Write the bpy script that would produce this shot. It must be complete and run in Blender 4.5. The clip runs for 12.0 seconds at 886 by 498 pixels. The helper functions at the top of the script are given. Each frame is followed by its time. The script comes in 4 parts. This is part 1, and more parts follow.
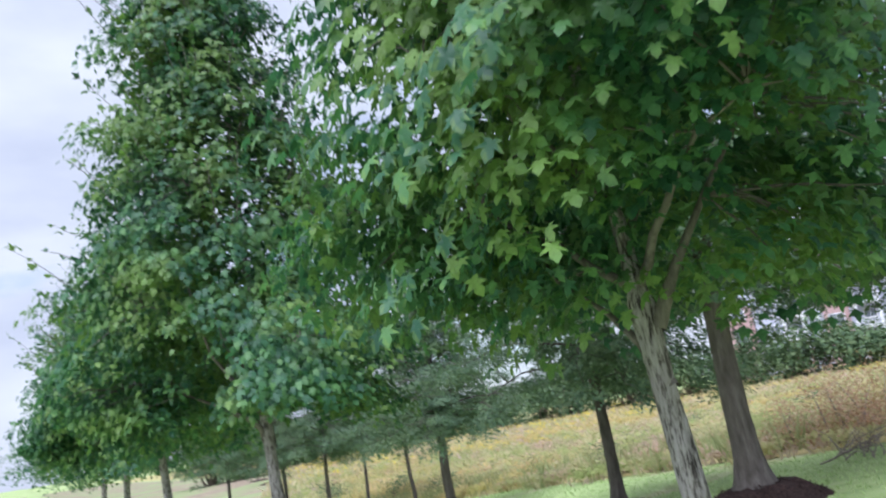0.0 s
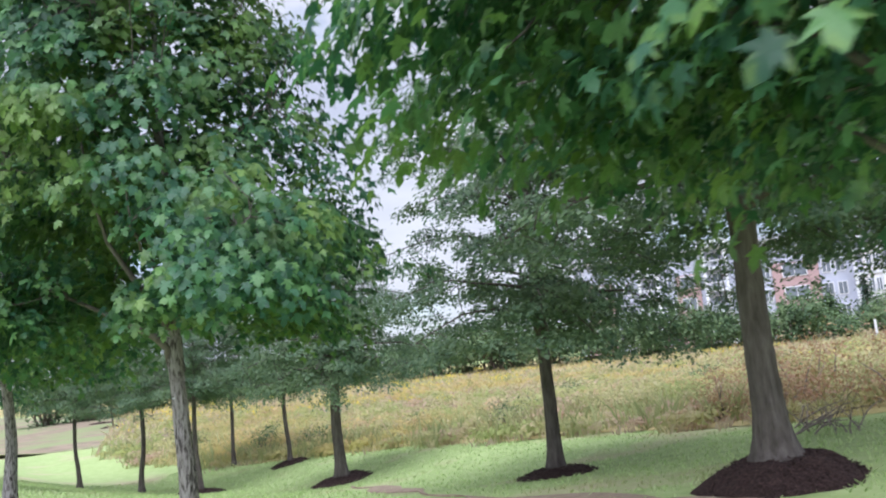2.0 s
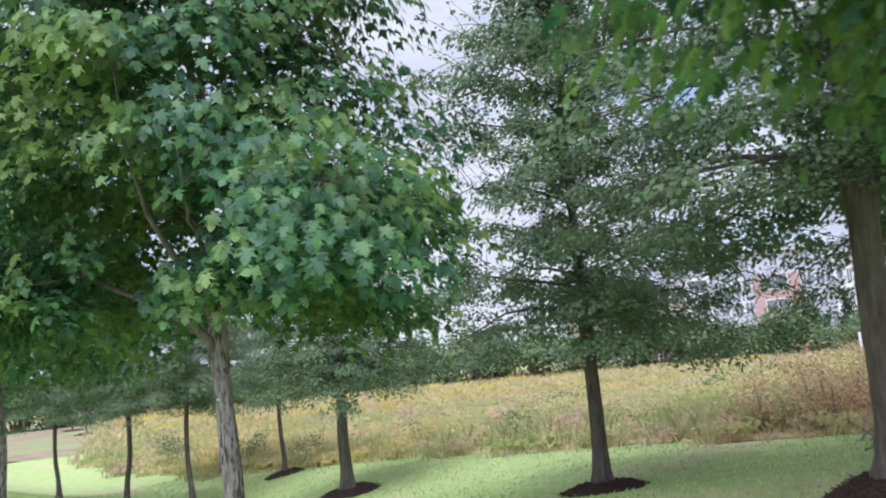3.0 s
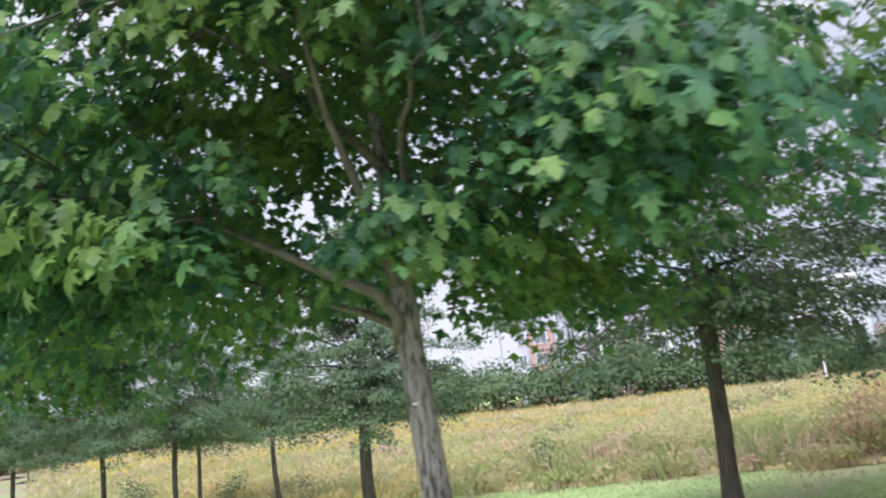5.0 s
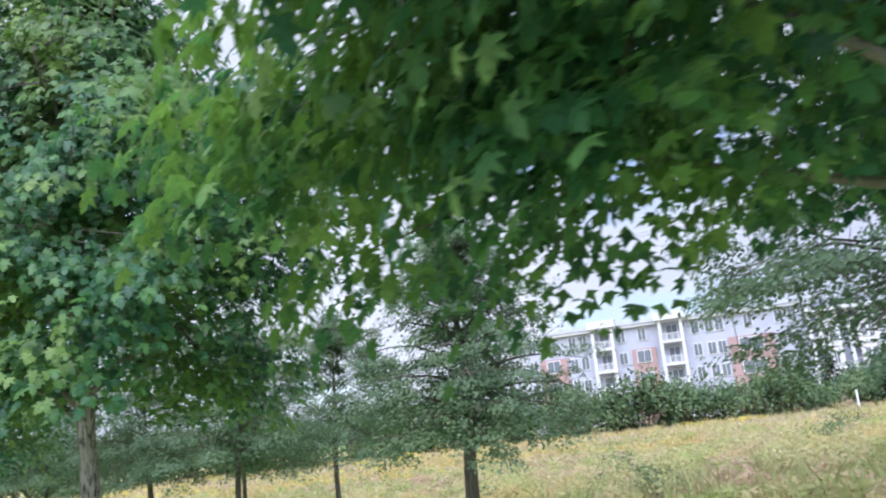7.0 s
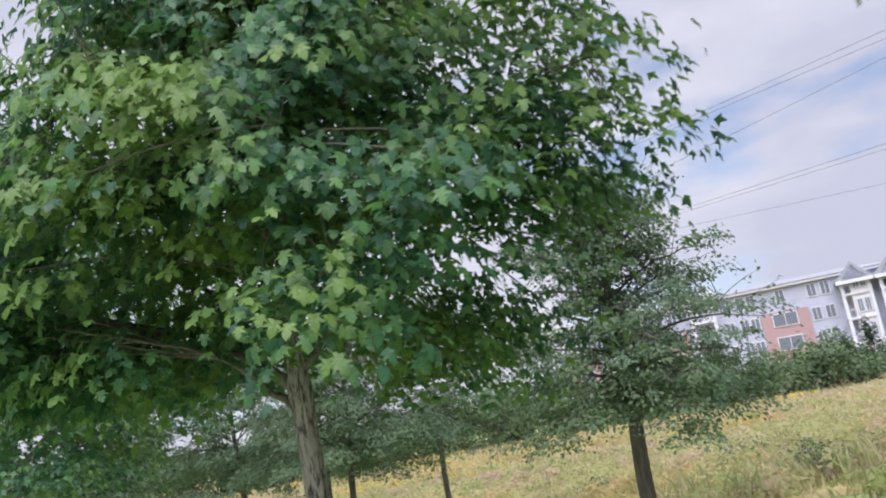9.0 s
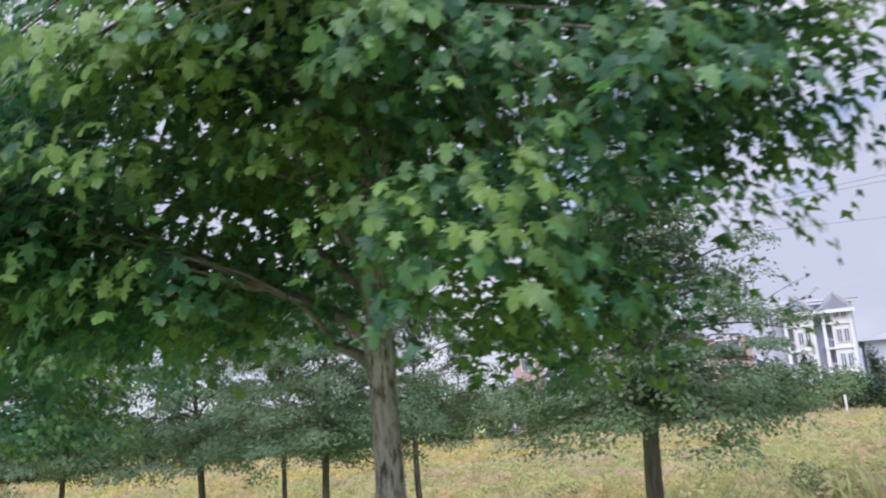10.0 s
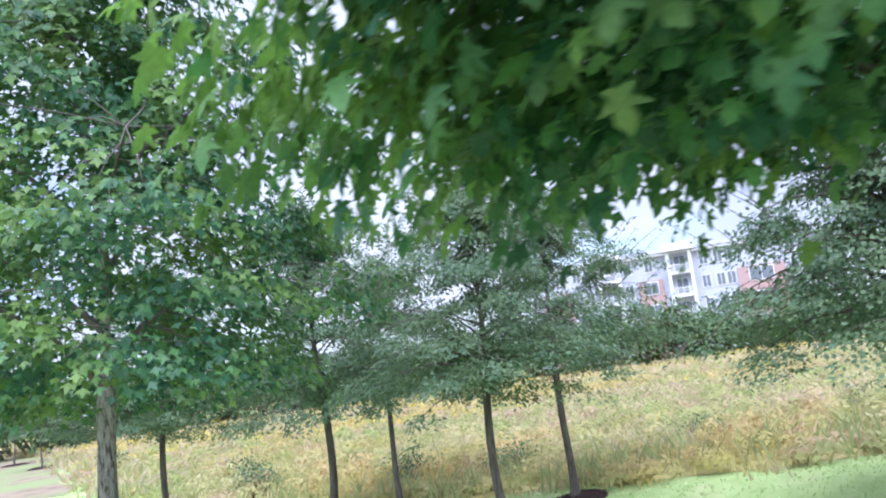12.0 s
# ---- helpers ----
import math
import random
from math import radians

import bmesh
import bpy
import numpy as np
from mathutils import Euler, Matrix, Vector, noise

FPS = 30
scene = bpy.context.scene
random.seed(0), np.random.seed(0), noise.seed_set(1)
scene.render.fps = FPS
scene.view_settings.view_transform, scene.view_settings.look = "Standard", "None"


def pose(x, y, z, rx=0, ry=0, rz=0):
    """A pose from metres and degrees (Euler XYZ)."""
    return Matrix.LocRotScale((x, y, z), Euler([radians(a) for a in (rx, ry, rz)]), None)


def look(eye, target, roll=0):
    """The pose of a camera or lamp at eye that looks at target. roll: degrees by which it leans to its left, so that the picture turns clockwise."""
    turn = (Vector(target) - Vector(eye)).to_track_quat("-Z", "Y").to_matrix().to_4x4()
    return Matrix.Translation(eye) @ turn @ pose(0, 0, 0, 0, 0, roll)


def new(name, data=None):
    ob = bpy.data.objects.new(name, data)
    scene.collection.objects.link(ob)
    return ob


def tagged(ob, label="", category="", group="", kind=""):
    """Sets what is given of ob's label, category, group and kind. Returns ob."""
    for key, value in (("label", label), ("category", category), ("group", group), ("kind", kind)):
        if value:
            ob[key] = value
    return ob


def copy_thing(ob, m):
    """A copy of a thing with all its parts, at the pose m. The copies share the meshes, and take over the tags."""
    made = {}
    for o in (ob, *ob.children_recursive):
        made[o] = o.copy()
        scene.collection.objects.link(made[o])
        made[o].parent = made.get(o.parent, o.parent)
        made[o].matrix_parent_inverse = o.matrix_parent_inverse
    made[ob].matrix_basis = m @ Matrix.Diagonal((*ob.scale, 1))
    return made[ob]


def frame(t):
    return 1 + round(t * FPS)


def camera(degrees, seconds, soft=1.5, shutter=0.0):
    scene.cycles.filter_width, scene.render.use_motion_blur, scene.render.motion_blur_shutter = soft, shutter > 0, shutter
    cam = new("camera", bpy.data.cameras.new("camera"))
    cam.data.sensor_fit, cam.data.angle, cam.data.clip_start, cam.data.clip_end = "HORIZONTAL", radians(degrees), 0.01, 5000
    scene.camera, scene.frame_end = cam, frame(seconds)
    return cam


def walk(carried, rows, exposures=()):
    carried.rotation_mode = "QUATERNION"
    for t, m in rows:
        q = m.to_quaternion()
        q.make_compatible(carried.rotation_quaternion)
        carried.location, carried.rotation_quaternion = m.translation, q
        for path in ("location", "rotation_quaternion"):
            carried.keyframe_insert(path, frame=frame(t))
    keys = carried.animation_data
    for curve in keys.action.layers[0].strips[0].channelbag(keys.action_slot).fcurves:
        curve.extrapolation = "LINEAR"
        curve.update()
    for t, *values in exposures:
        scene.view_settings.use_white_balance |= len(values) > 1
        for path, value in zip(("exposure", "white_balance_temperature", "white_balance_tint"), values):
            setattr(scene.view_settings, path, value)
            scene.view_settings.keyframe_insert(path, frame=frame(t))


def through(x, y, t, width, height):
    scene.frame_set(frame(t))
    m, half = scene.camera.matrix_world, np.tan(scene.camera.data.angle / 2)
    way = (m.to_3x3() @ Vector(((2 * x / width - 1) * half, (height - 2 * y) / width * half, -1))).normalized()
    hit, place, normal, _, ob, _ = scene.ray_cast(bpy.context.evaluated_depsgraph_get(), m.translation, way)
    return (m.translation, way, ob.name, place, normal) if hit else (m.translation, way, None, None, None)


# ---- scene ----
cam = camera(56.3, 12.0, soft=2.0, shutter=0.35)
PATH = [
    (0, (0.733, 1.349, 1.838), (1.661, 3.075, 2.234), -9.47),
    (0.5, (0.719, 1.879, 1.817), (1.799, 3.533, 2.130), -8.51),
    (1, (0.807, 2.463, 1.813), (1.993, 4.049, 2.091), -8.35),
    (1.5, (0.803, 3.119, 1.777), (1.981, 4.709, 2.068), -6.45),
    (2, (0.817, 3.802, 1.745), (2.017, 5.381, 2.008), -5.39),
    (2.5, (0.760, 4.515, 1.691), (1.968, 6.089, 1.946), -4.80),
    (3, (0.741, 5.146, 1.728), (1.986, 6.685, 2.009), -4.81),
    (3.2, (0.722, 5.448, 1.736), (1.983, 6.971, 2.031), -4.79),
    (4.8, (0.616, 7.477, 1.616), (1.975, 8.908, 1.943), -7.17),
    (5, (0.591, 7.789, 1.631), (1.935, 9.226, 1.990), -5.84),
    (5.5, (0.565, 8.487, 1.629), (1.884, 9.936, 2.030), -5.99),
    (6, (0.526, 9.220, 1.622), (1.842, 10.658, 2.068), -3.36),
    (6.5, (0.439, 9.869, 1.573), (1.738, 11.320, 2.024), -3.31),
    (7, (0.404, 10.555, 1.527), (1.747, 11.972, 1.962), -5.89),
    (7.5, (0.254, 11.180, 1.492), (1.500, 12.681, 1.935), -6.87),
    (7.7, (0.233, 11.420, 1.464), (1.459, 12.943, 1.885), -7.26),
    (9.3, (0.050, 13.760, 1.590), (1.421, 15.150, 2.027), -9.36),
    (9.5, (0.039, 14.036, 1.578), (1.444, 15.396, 1.998), -8.27),
    (10, (0.080, 14.791, 1.576), (1.504, 16.132, 1.995), -4.32),
    (10.5, (0.077, 15.555, 1.579), (1.481, 16.930, 1.952), -2.95),
    (11, (-0.008, 16.347, 1.597), (1.440, 17.685, 1.938), -5.11),
    (11.5, (0.007, 17.064, 1.603), (1.382, 18.486, 1.902), -6.26),
    (12, (-0.060, 17.895, 1.601), (1.358, 19.274, 1.895), -7.26),
]
walk(cam, [(t, look(eye, target, roll)) for t, eye, target, roll in PATH],
     exposures=[(0, 0.56, 5550, 14), (2.5, 0.52, 5750, 15), (5.0, 0.66, 5900, 16), (6.5, 0.74, 5950, 15), (7.2, 0.62, 5500, 15), (7.7, 0.5, 5800, 16), (9.4, 0.38, 6000, 18), (10.9, 0.6, 5450, 18), (12.0, 0.94, 5350, 16)])

# ---- light ----
SUN_DIR = Vector((-0.45, -0.32, 0.83)).normalized()
world = bpy.data.worlds.new("sky")
scene.world = world
world.use_nodes = True
wn, wl = world.node_tree.nodes, world.node_tree.links
wn.clear()
w_out = wn.new("ShaderNodeOutputWorld")
w_sky = wn.new("ShaderNodeTexSky")
w_sky.sky_type, w_sky.sun_disc = "NISHITA", False
w_sky.sun_elevation = math.asin(SUN_DIR.z)
w_sky.sun_rotation = math.atan2(SUN_DIR.x, SUN_DIR.y)
w_bg = wn.new("ShaderNodeBackground")
w_bg.inputs["Strength"].default_value = 0.115
w_cloud = wn.new("ShaderNodeBackground")
w_cloud.inputs["Strength"].default_value = 0.64
w_mix = wn.new("ShaderNodeMixShader")
w_co = wn.new("ShaderNodeTexCoord")
w_map = wn.new("ShaderNodeMapping")
w_map.inputs["Scale"].default_value = (1.0, 1.0, 2.6)
w_map.inputs["Location"].default_value = (0.35, 0.2, 0.1)
w_noise = wn.new("ShaderNodeTexNoise")
w_noise.inputs["Scale"].default_value, w_noise.inputs["Detail"].default_value = 2.1, 7
w_ramp = wn.new("ShaderNodeValToRGB")
w_ramp.color_ramp.elements[0].position, w_ramp.color_ramp.elements[1].position = 0.34, 0.44
w_n2 = wn.new("ShaderNodeTexNoise")
w_n2.inputs["Scale"].default_value, w_n2.inputs["Detail"].default_value = 3.4, 6
w_r2 = wn.new("ShaderNodeValToRGB")
w_r2.color_ramp.elements[0].position, w_r2.color_ramp.elements[0].color = 0.38, (0.74, 0.76, 0.84, 1)
w_r2.color_ramp.elements[1].position, w_r2.color_ramp.elements[1].color = 0.66, (1.0, 1.0, 1.0, 1)
wl.new(w_co.outputs["Generated"], w_map.inputs["Vector"])
wl.new(w_map.outputs["Vector"], w_noise.inputs["Vector"])
wl.new(w_map.outputs["Vector"], w_n2.inputs["Vector"])
wl.new(w_noise.outputs["Fac"], w_ramp.inputs["Fac"])
wl.new(w_n2.outputs["Fac"], w_r2.inputs["Fac"])
wl.new(w_r2.outputs["Color"], w_cloud.inputs["Color"])
wl.new(w_sky.outputs["Color"], w_bg.inputs["Color"])
wl.new(w_ramp.outputs["Color"], w_mix.inputs["Fac"])
wl.new(w_bg.outputs["Background"], w_mix.inputs[1])
wl.new(w_cloud.outputs["Background"], w_mix.inputs[2])
wl.new(w_mix.outputs["Shader"], w_out.inputs["Surface"])

sun = new("sun", bpy.data.lights.new("sun", "SUN"))
sun.data.energy, sun.data.angle, sun.data.color = 3.9, radians(65), (1.0, 0.97, 0.92)
sun.matrix_world = look(SUN_DIR * 60, (0, 0, 0))


# ---- materials ----
def material(name):
    m = bpy.data.materials.new(name)
    m.use_nodes = True
    t = m.node_tree
    t.nodes.clear()
    return m, t.nodes, t.links


def ramp(nodes, stops):
    r = nodes.new("ShaderNodeValToRGB")
    el = r.color_ramp.elements
    while len(el) < len(stops):
        el.new(0.5)
    for e, (p, c) in zip(el, stops):
        e.position, e.color = p, (*c, 1)
    return r


def noise_node(nodes, links, scale, detail=5.0, stretch=None, source="Object", rough=0.55):
    co = nodes.new("ShaderNodeTexCoord")
    n = nodes.new("ShaderNodeTexNoise")
    n.inputs["Scale"].default_value, n.inputs["Detail"].default_value, n.inputs["Roughness"].default_value = scale, detail, rough
    if stretch:
        mp = nodes.new("ShaderNodeMapping")
        mp.inputs["Scale"].default_value = stretch
        links.new(co.outputs[source], mp.inputs["Vector"])
        links.new(mp.outputs["Vector"], n.inputs["Vector"])
    else:
        links.new(co.outputs[source], n.inputs["Vector"])
    return n


def mixed(nodes, links, fac, a, b, how="MIX"):
    m = nodes.new("ShaderNodeMix")
    m.data_type, m.blend_type = "RGBA", how
    for sock, v in ((m.inputs[0], fac), (m.inputs[6], a), (m.inputs[7], b)):
        if isinstance(v, (int, float)):
            sock.default_value = v
        elif isinstance(v, tuple):
            sock.default_value = (*v, 1)
        else:
            links.new(v, sock)
    return m.outputs[2]


def leaf_material(name, stops, warm, warm_amount, through_tint, through=0.35, gloss=0.36, patch=1.1):
    """Leaf: each leaf its own green, tinted in patches, with light passing through the blade."""
    m, n, l = material(name)
    geo = n.new("ShaderNodeNewGeometry")
    r = ramp(n, stops)
    l.new(geo.outputs["Random Per Island"], r.inputs["Fac"])
    big = noise_node(n, l, patch, 3)
    sel = ramp(n, [(0.46, (0, 0, 0)), (0.6, (1, 1, 1))])
    l.new(big.outputs["Fac"], sel.inputs["Fac"])
    amt = n.new("ShaderNodeMath")
    amt.operation = "MULTIPLY"
    amt.inputs[1].default_value = warm_amount
    l.new(sel.outputs["Color"], amt.inputs[0])
    col = mixed(n, l, amt.outputs[0], r.outputs["Color"], warm)
    fine = noise_node(n, l, 60, 3)
    fr = ramp(n, [(0.3, (0.8, 0.8, 0.8)), (0.7, (1.12, 1.12, 1.12))])
    l.new(fine.outputs["Fac"], fr.inputs["Fac"])
    col = mixed(n, l, 1.0, col, fr.outputs["Color"], "MULTIPLY")
    b = n.new("ShaderNodeBsdfPrincipled")
    l.new(col, b.inputs["Base Color"])
    b.inputs["Roughness"].default_value = gloss
    b.inputs["Specular IOR Level"].default_value = 0.3
    tr = n.new("ShaderNodeBsdfTranslucent")
    l.new(mixed(n, l, 1.0, col, through_tint, "MULTIPLY"), tr.inputs["Color"])
    mx = n.new("ShaderNodeMixShader")
    mx.inputs[0].default_value = through
    l.new(b.outputs[0], mx.inputs[1])
    l.new(tr.outputs[0], mx.inputs[2])
    o = n.new("ShaderNodeOutputMaterial")
    l.new(mx.outputs[0], o.inputs["Surface"])
    return m


def rough_material(name, stops, scale, stretch=None, detail=8.0, bump=0.4, dist=0.02, rough=0.9, second=None, spec=0.25):
    """Matt surface: colour from one noise, larger stains from another, fine relief."""
    m, n, l = material(name)
    a = noise_node(n, l, scale, detail, stretch, rough=0.65)
    r = ramp(n, stops)
    l.new(a.outputs["Fac"], r.inputs["Fac"])
    col = r.outputs["Color"]
    if second:
        s_scale, s_col, s_lo, s_hi, s_amt = second
        q = noise_node(n, l, s_scale, 4)
        qr = ramp(n, [(s_lo, (0, 0, 0)), (s_hi, (s_amt, s_amt, s_amt))])
        l.new(q.outputs["Fac"], qr.inputs["Fac"])
        col = mixed(n, l, qr.outputs["Color"], col, s_col)
    b = n.new("ShaderNodeBsdfPrincipled")
    l.new(col, b.inputs["Base Color"])
    b.inputs["Roughness"].default_value = rough
    b.inputs["Specular IOR Level"].default_value = spec
    bp = n.new("ShaderNodeBump")
    bp.inputs["Strength"].default_value, bp.inputs["Distance"].default_value = bump, dist
    l.new(a.outputs["Fac"], bp.inputs["Height"])
    l.new(bp.outputs["Normal"], b.inputs["Normal"])
    o = n.new("ShaderNodeOutputMaterial")
    l.new(b.outputs[0], o.inputs["Surface"])
    return m


def plant_material(name, stops, patches, through=0.4):
    """Grass and weeds: each blade its own colour, and drifts of other colours over the ground."""
    m, n, l = material(name)
    geo = n.new("ShaderNodeNewGeometry")
    r = ramp(n, stops)
    l.new(geo.outputs["Random Per Island"], r.inputs["Fac"])
    col = r.outputs["Color"]
    for scale, c, lo, hi, amt in patches:
        q = noise_node(n, l, scale, 3)
        qr = ramp(n, [(lo, (0, 0, 0)), (hi, (amt, amt, amt))])
        l.new(q.outputs["Fac"], qr.inputs["Fac"])
        col = mixed(n, l, qr.outputs["Color"], col, c)
    b = n.new("ShaderNodeBsdfPrincipled")
    l.new(col, b.inputs["Base Color"])
    b.inputs["Roughness"].default_value, b.inputs["Specular IOR Level"].default_value = 0.8, 0.2
    tr = n.new("ShaderNodeBsdfTranslucent")
    l.new(col, tr.inputs["Color"])
    mx = n.new("ShaderNodeMixShader")
    mx.inputs[0].default_value = through
    l.new(b.outputs[0], mx.inputs[1])
    l.new(tr.outputs[0], mx.inputs[2])
    o = n.new("ShaderNodeOutputMaterial")
    l.new(mx.outputs[0], o.inputs["Surface"])
    return m


# The warm patches put the yellow-green of lit leaves into the colour.
MAPLE_LEAF = leaf_material("maple_leaf", [(0.0, (0.032, 0.088, 0.058)), (0.5, (0.06, 0.15, 0.08)), (1.0, (0.12, 0.238, 0.09))],
                           (0.22, 0.31, 0.065), 0.6, (1.15, 1.4, 0.9), 0.35, 0.42)
OAK_LEAF = leaf_material("oak_leaf", [(0.0, (0.085, 0.142, 0.094)), (0.5, (0.122, 0.19, 0.125)), (1.0, (0.175, 0.245, 0.155))],
                         (0.16, 0.21, 0.09), 0.4, (1.3, 1.4, 1.0), 0.38, 0.55)
SHRUB_LEAF = leaf_material("shrub_leaf", [(0.0, (0.06, 0.11, 0.06)), (1.0, (0.13, 0.2, 0.09))], (0.17, 0.22, 0.09), 0.5, (1.3, 1.4, 0.8), 0.2, 0.6, 0.25)
CONIFER_LEAF = leaf_material("conifer_leaf", [(0.0, (0.02, 0.045, 0.03)), (1.0, (0.045, 0.085, 0.05))], (0.06, 0.1, 0.05), 0.4, (1.2, 1.3, 0.9), 0.1, 0.6, 0.4)
RED_LEAF = leaf_material("red_leaf", [(0.0, (0.36, 0.22, 0.16)), (0.6, (0.47, 0.34, 0.22)), (1.0, (0.32, 0.32, 0.14))], (0.5, 0.3, 0.21), 0.5, (1.2, 1.1, 0.8), 0.35, 0.6, 0.9)
MAPLE_BARK = rough_material("maple_bark", [(0.41, (0.045, 0.038, 0.038)), (0.455, (0.21, 0.188, 0.19)), (0.51, (0.34, 0.31, 0.32)), (0.66, (0.45, 0.415, 0.435))], 46, (1, 1, 0.2), 6, 1.0, 0.04, 0.9,
                            (2.2, (0.3, 0.265, 0.265), 0.45, 0.75, 0.6))
LIMB_BARK = rough_material("limb_bark", [(0.3, (0.075, 0.065, 0.06)), (0.7, (0.2, 0.175, 0.17))], 22, (1, 1, 0.4), 7, 0.5, 0.008, 0.9)
OAK_BARK = rough_material("oak_bark", [(0.3, (0.06, 0.05, 0.045)), (0.55, (0.125, 0.107, 0.1)), (0.8, (0.2, 0.178, 0.168))], 18, (1, 1, 0.2), 8, 0.9, 0.02, 0.95,
                          (1.1, (0.2, 0.18, 0.165), 0.5, 0.8, 0.55))
MULCH = rough_material("mulch", [(0.3, (0.016, 0.01, 0.01)), (0.52, (0.06, 0.036, 0.034)), (0.75, (0.13, 0.08, 0.07))], 40, None, 8, 1.0, 0.05, 1.0)
LAWN = rough_material("lawn", [(0.25, (0.24, 0.32, 0.12)), (0.5, (0.33, 0.42, 0.17)), (0.8, (0.42, 0.49, 0.24))], 3.0, None, 9, 0.6, 0.05, 0.95,
                      (0.42, (0.46, 0.38, 0.26), 0.54, 0.7, 0.75))
SOIL = rough_material("soil", [(0.25, (0.2, 0.15, 0.11)), (0.55, (0.33, 0.25, 0.19)), (0.85, (0.42, 0.36, 0.24))], 5, None, 9, 0.8, 0.04, 1.0)
DRY_SLOPE = rough_material("dry_slope", [(0.3, (0.16, 0.14, 0.09)), (0.5, (0.27, 0.21, 0.155)), (0.75, (0.34, 0.28, 0.2))], 0.9, None, 9, 0.6, 0.05, 1.0,
                           (0.16, (0.24, 0.29, 0.13), 0.44, 0.58, 0.9))
MEADOW_GROUND = rough_material("meadow_ground", [(0.3, (0.32, 0.27, 0.12)), (0.6, (0.46, 0.38, 0.19)), (0.85, (0.56, 0.48, 0.28))], 0.8, None, 8, 0.8, 0.2, 1.0,
                               (0.09, (0.34, 0.33, 0.12), 0.42, 0.62, 0.8))
MEADOW_GRASS = plant_material("meadow_grass", [(0.0, (0.5, 0.46, 0.22)), (0.5, (0.58, 0.53, 0.3)), (1.0, (0.66, 0.61, 0.4))],
                              [(0.2, (0.4, 0.44, 0.2), 0.44, 0.58, 0.8), (0.26, (0.52, 0.41, 0.35), 0.48, 0.6, 0.8), (0.09, (0.66, 0.53, 0.22), 0.5, 0.62, 0.65), (0.75, (0.38, 0.42, 0.17), 0.54, 0.64, 0.6), (0.62, (0.64, 0.47, 0.38), 0.54, 0.63, 0.75)], 0.55)
GOLDENROD = plant_material("goldenrod", [(0.0, (0.68, 0.55, 0.07)), (1.0, (0.76, 0.64, 0.13))], [], 0.5)
WEED_GREEN = plant_material("weed_green", [(0.0, (0.3, 0.35, 0.15)), (1.0, (0.42, 0.45, 0.22))], [(0.3, (0.3, 0.22, 0.12), 0.5, 0.7, 0.6)])
FORB = plant_material("forb", [(0.0, (0.48, 0.47, 0.22)), (0.5, (0.54, 0.51, 0.27)), (1.0, (0.6, 0.55, 0.33))],
                      [(0.5, (0.38, 0.45, 0.17), 0.46, 0.58, 0.8), (0.37, (0.6, 0.44, 0.36), 0.5, 0.62, 0.8), (0.09, (0.64, 0.5, 0.2), 0.5, 0.62, 0.65), (0.7, (0.3, 0.34, 0.14), 0.55, 0.63, 0.6)], 0.55)
LAWN_BLADE = plant_material("lawn_blade", [(0.0, (0.38, 0.5, 0.2)), (0.6, (0.5, 0.64, 0.28)), (1.0, (0.6, 0.69, 0.36))], [(0.42, (0.46, 0.38, 0.24), 0.55, 0.7, 0.6)])
# The facade's bluish shade is put into this colour, darker than the bay paint.
SIDING = rough_material("siding", [(0.3, (0.41, 0.43, 0.54)), (0.7, (0.47, 0.49, 0.6))], 0.6, None, 5, 0.05, 0.02, 0.7)
BAY_SIDING = rough_material("bay_siding", [(0.3, (0.62, 0.6, 0.62)), (0.7, (0.68, 0.66, 0.68))], 0.8, (1, 1, 6), 5, 0.1, 0.02, 0.7)
BRICK_RED = rough_material("red_brick", [(0.3, (0.37, 0.25, 0.26)), (0.7, (0.44, 0.31, 0.31))], 2.5, (1, 1, 3), 6, 0.2, 0.02, 0.9)
WHITE_TRIM = rough_material("white_trim", [(0.3, (0.62, 0.63, 0.68)), (0.7, (0.68, 0.69, 0.74))], 3, None, 4, 0.05, 0.01, 0.6)
ROOFING = rough_material("roofing", [(0.3, (0.3, 0.31, 0.35)), (0.7, (0.38, 0.39, 0.43))], 2, None, 7, 0.2, 0.02, 0.95)
WIRE = rough_material("wire", [(0.3, (0.1, 0.1, 0.11)), (0.7, (0.18, 0.18, 0.19))], 3, None, 2, 0.0, 0.01, 0.5)
GREY_TWIG = rough_material("grey_twig", [(0.3, (0.16, 0.13, 0.11)), (0.7, (0.32, 0.27, 0.23))], 20, None, 5, 0.3, 0.01, 0.95)
m_glass, gn, gl = material("window_glass")
g_b = gn.new("ShaderNodeBsdfPrincipled")
g_b.inputs["Base Color"].default_value = (0.16, 0.18, 0.22, 1)
g_b.inputs["Roughness"].default_value = 0.08
g_o = gn.new("ShaderNodeOutputMaterial")
gl.new(g_b.outputs[0], g_o.inputs["Surface"])
GLASS = m_glass


# ---- small builders ----
rng = np.random.default_rng(7)


def mesh_from(name, verts, faces, mat, smooth=False):
    me = bpy.data.meshes.new(name)
    me.from_pydata([tuple(v) for v in verts], [], faces)
    me.materials.append(mat)
    if smooth:
        me.polygons.foreach_set("use_smooth", [True] * len(me.polygons))
    me.update()
    return me


def tri_mesh(name, verts, tris, mat):
    """A mesh from arrays of corners and of triangles."""
    me = bpy.data.meshes.new(name)
    v, f = np.asarray(verts, np.float32), np.asarray(tris, np.int32)
    me.vertices.add(len(v))
    me.vertices.foreach_set("co", v.ravel())
    me.loops.add(f.size)
    me.loops.foreach_set("vertex_index", f.ravel())
    me.polygons.add(len(f))
    me.polygons.foreach_set("loop_start", np.arange(0, f.size, 3, dtype=np.int32))
    me.materials.append(mat)
    me.update(calc_edges=True)
    me.validate()
    return me


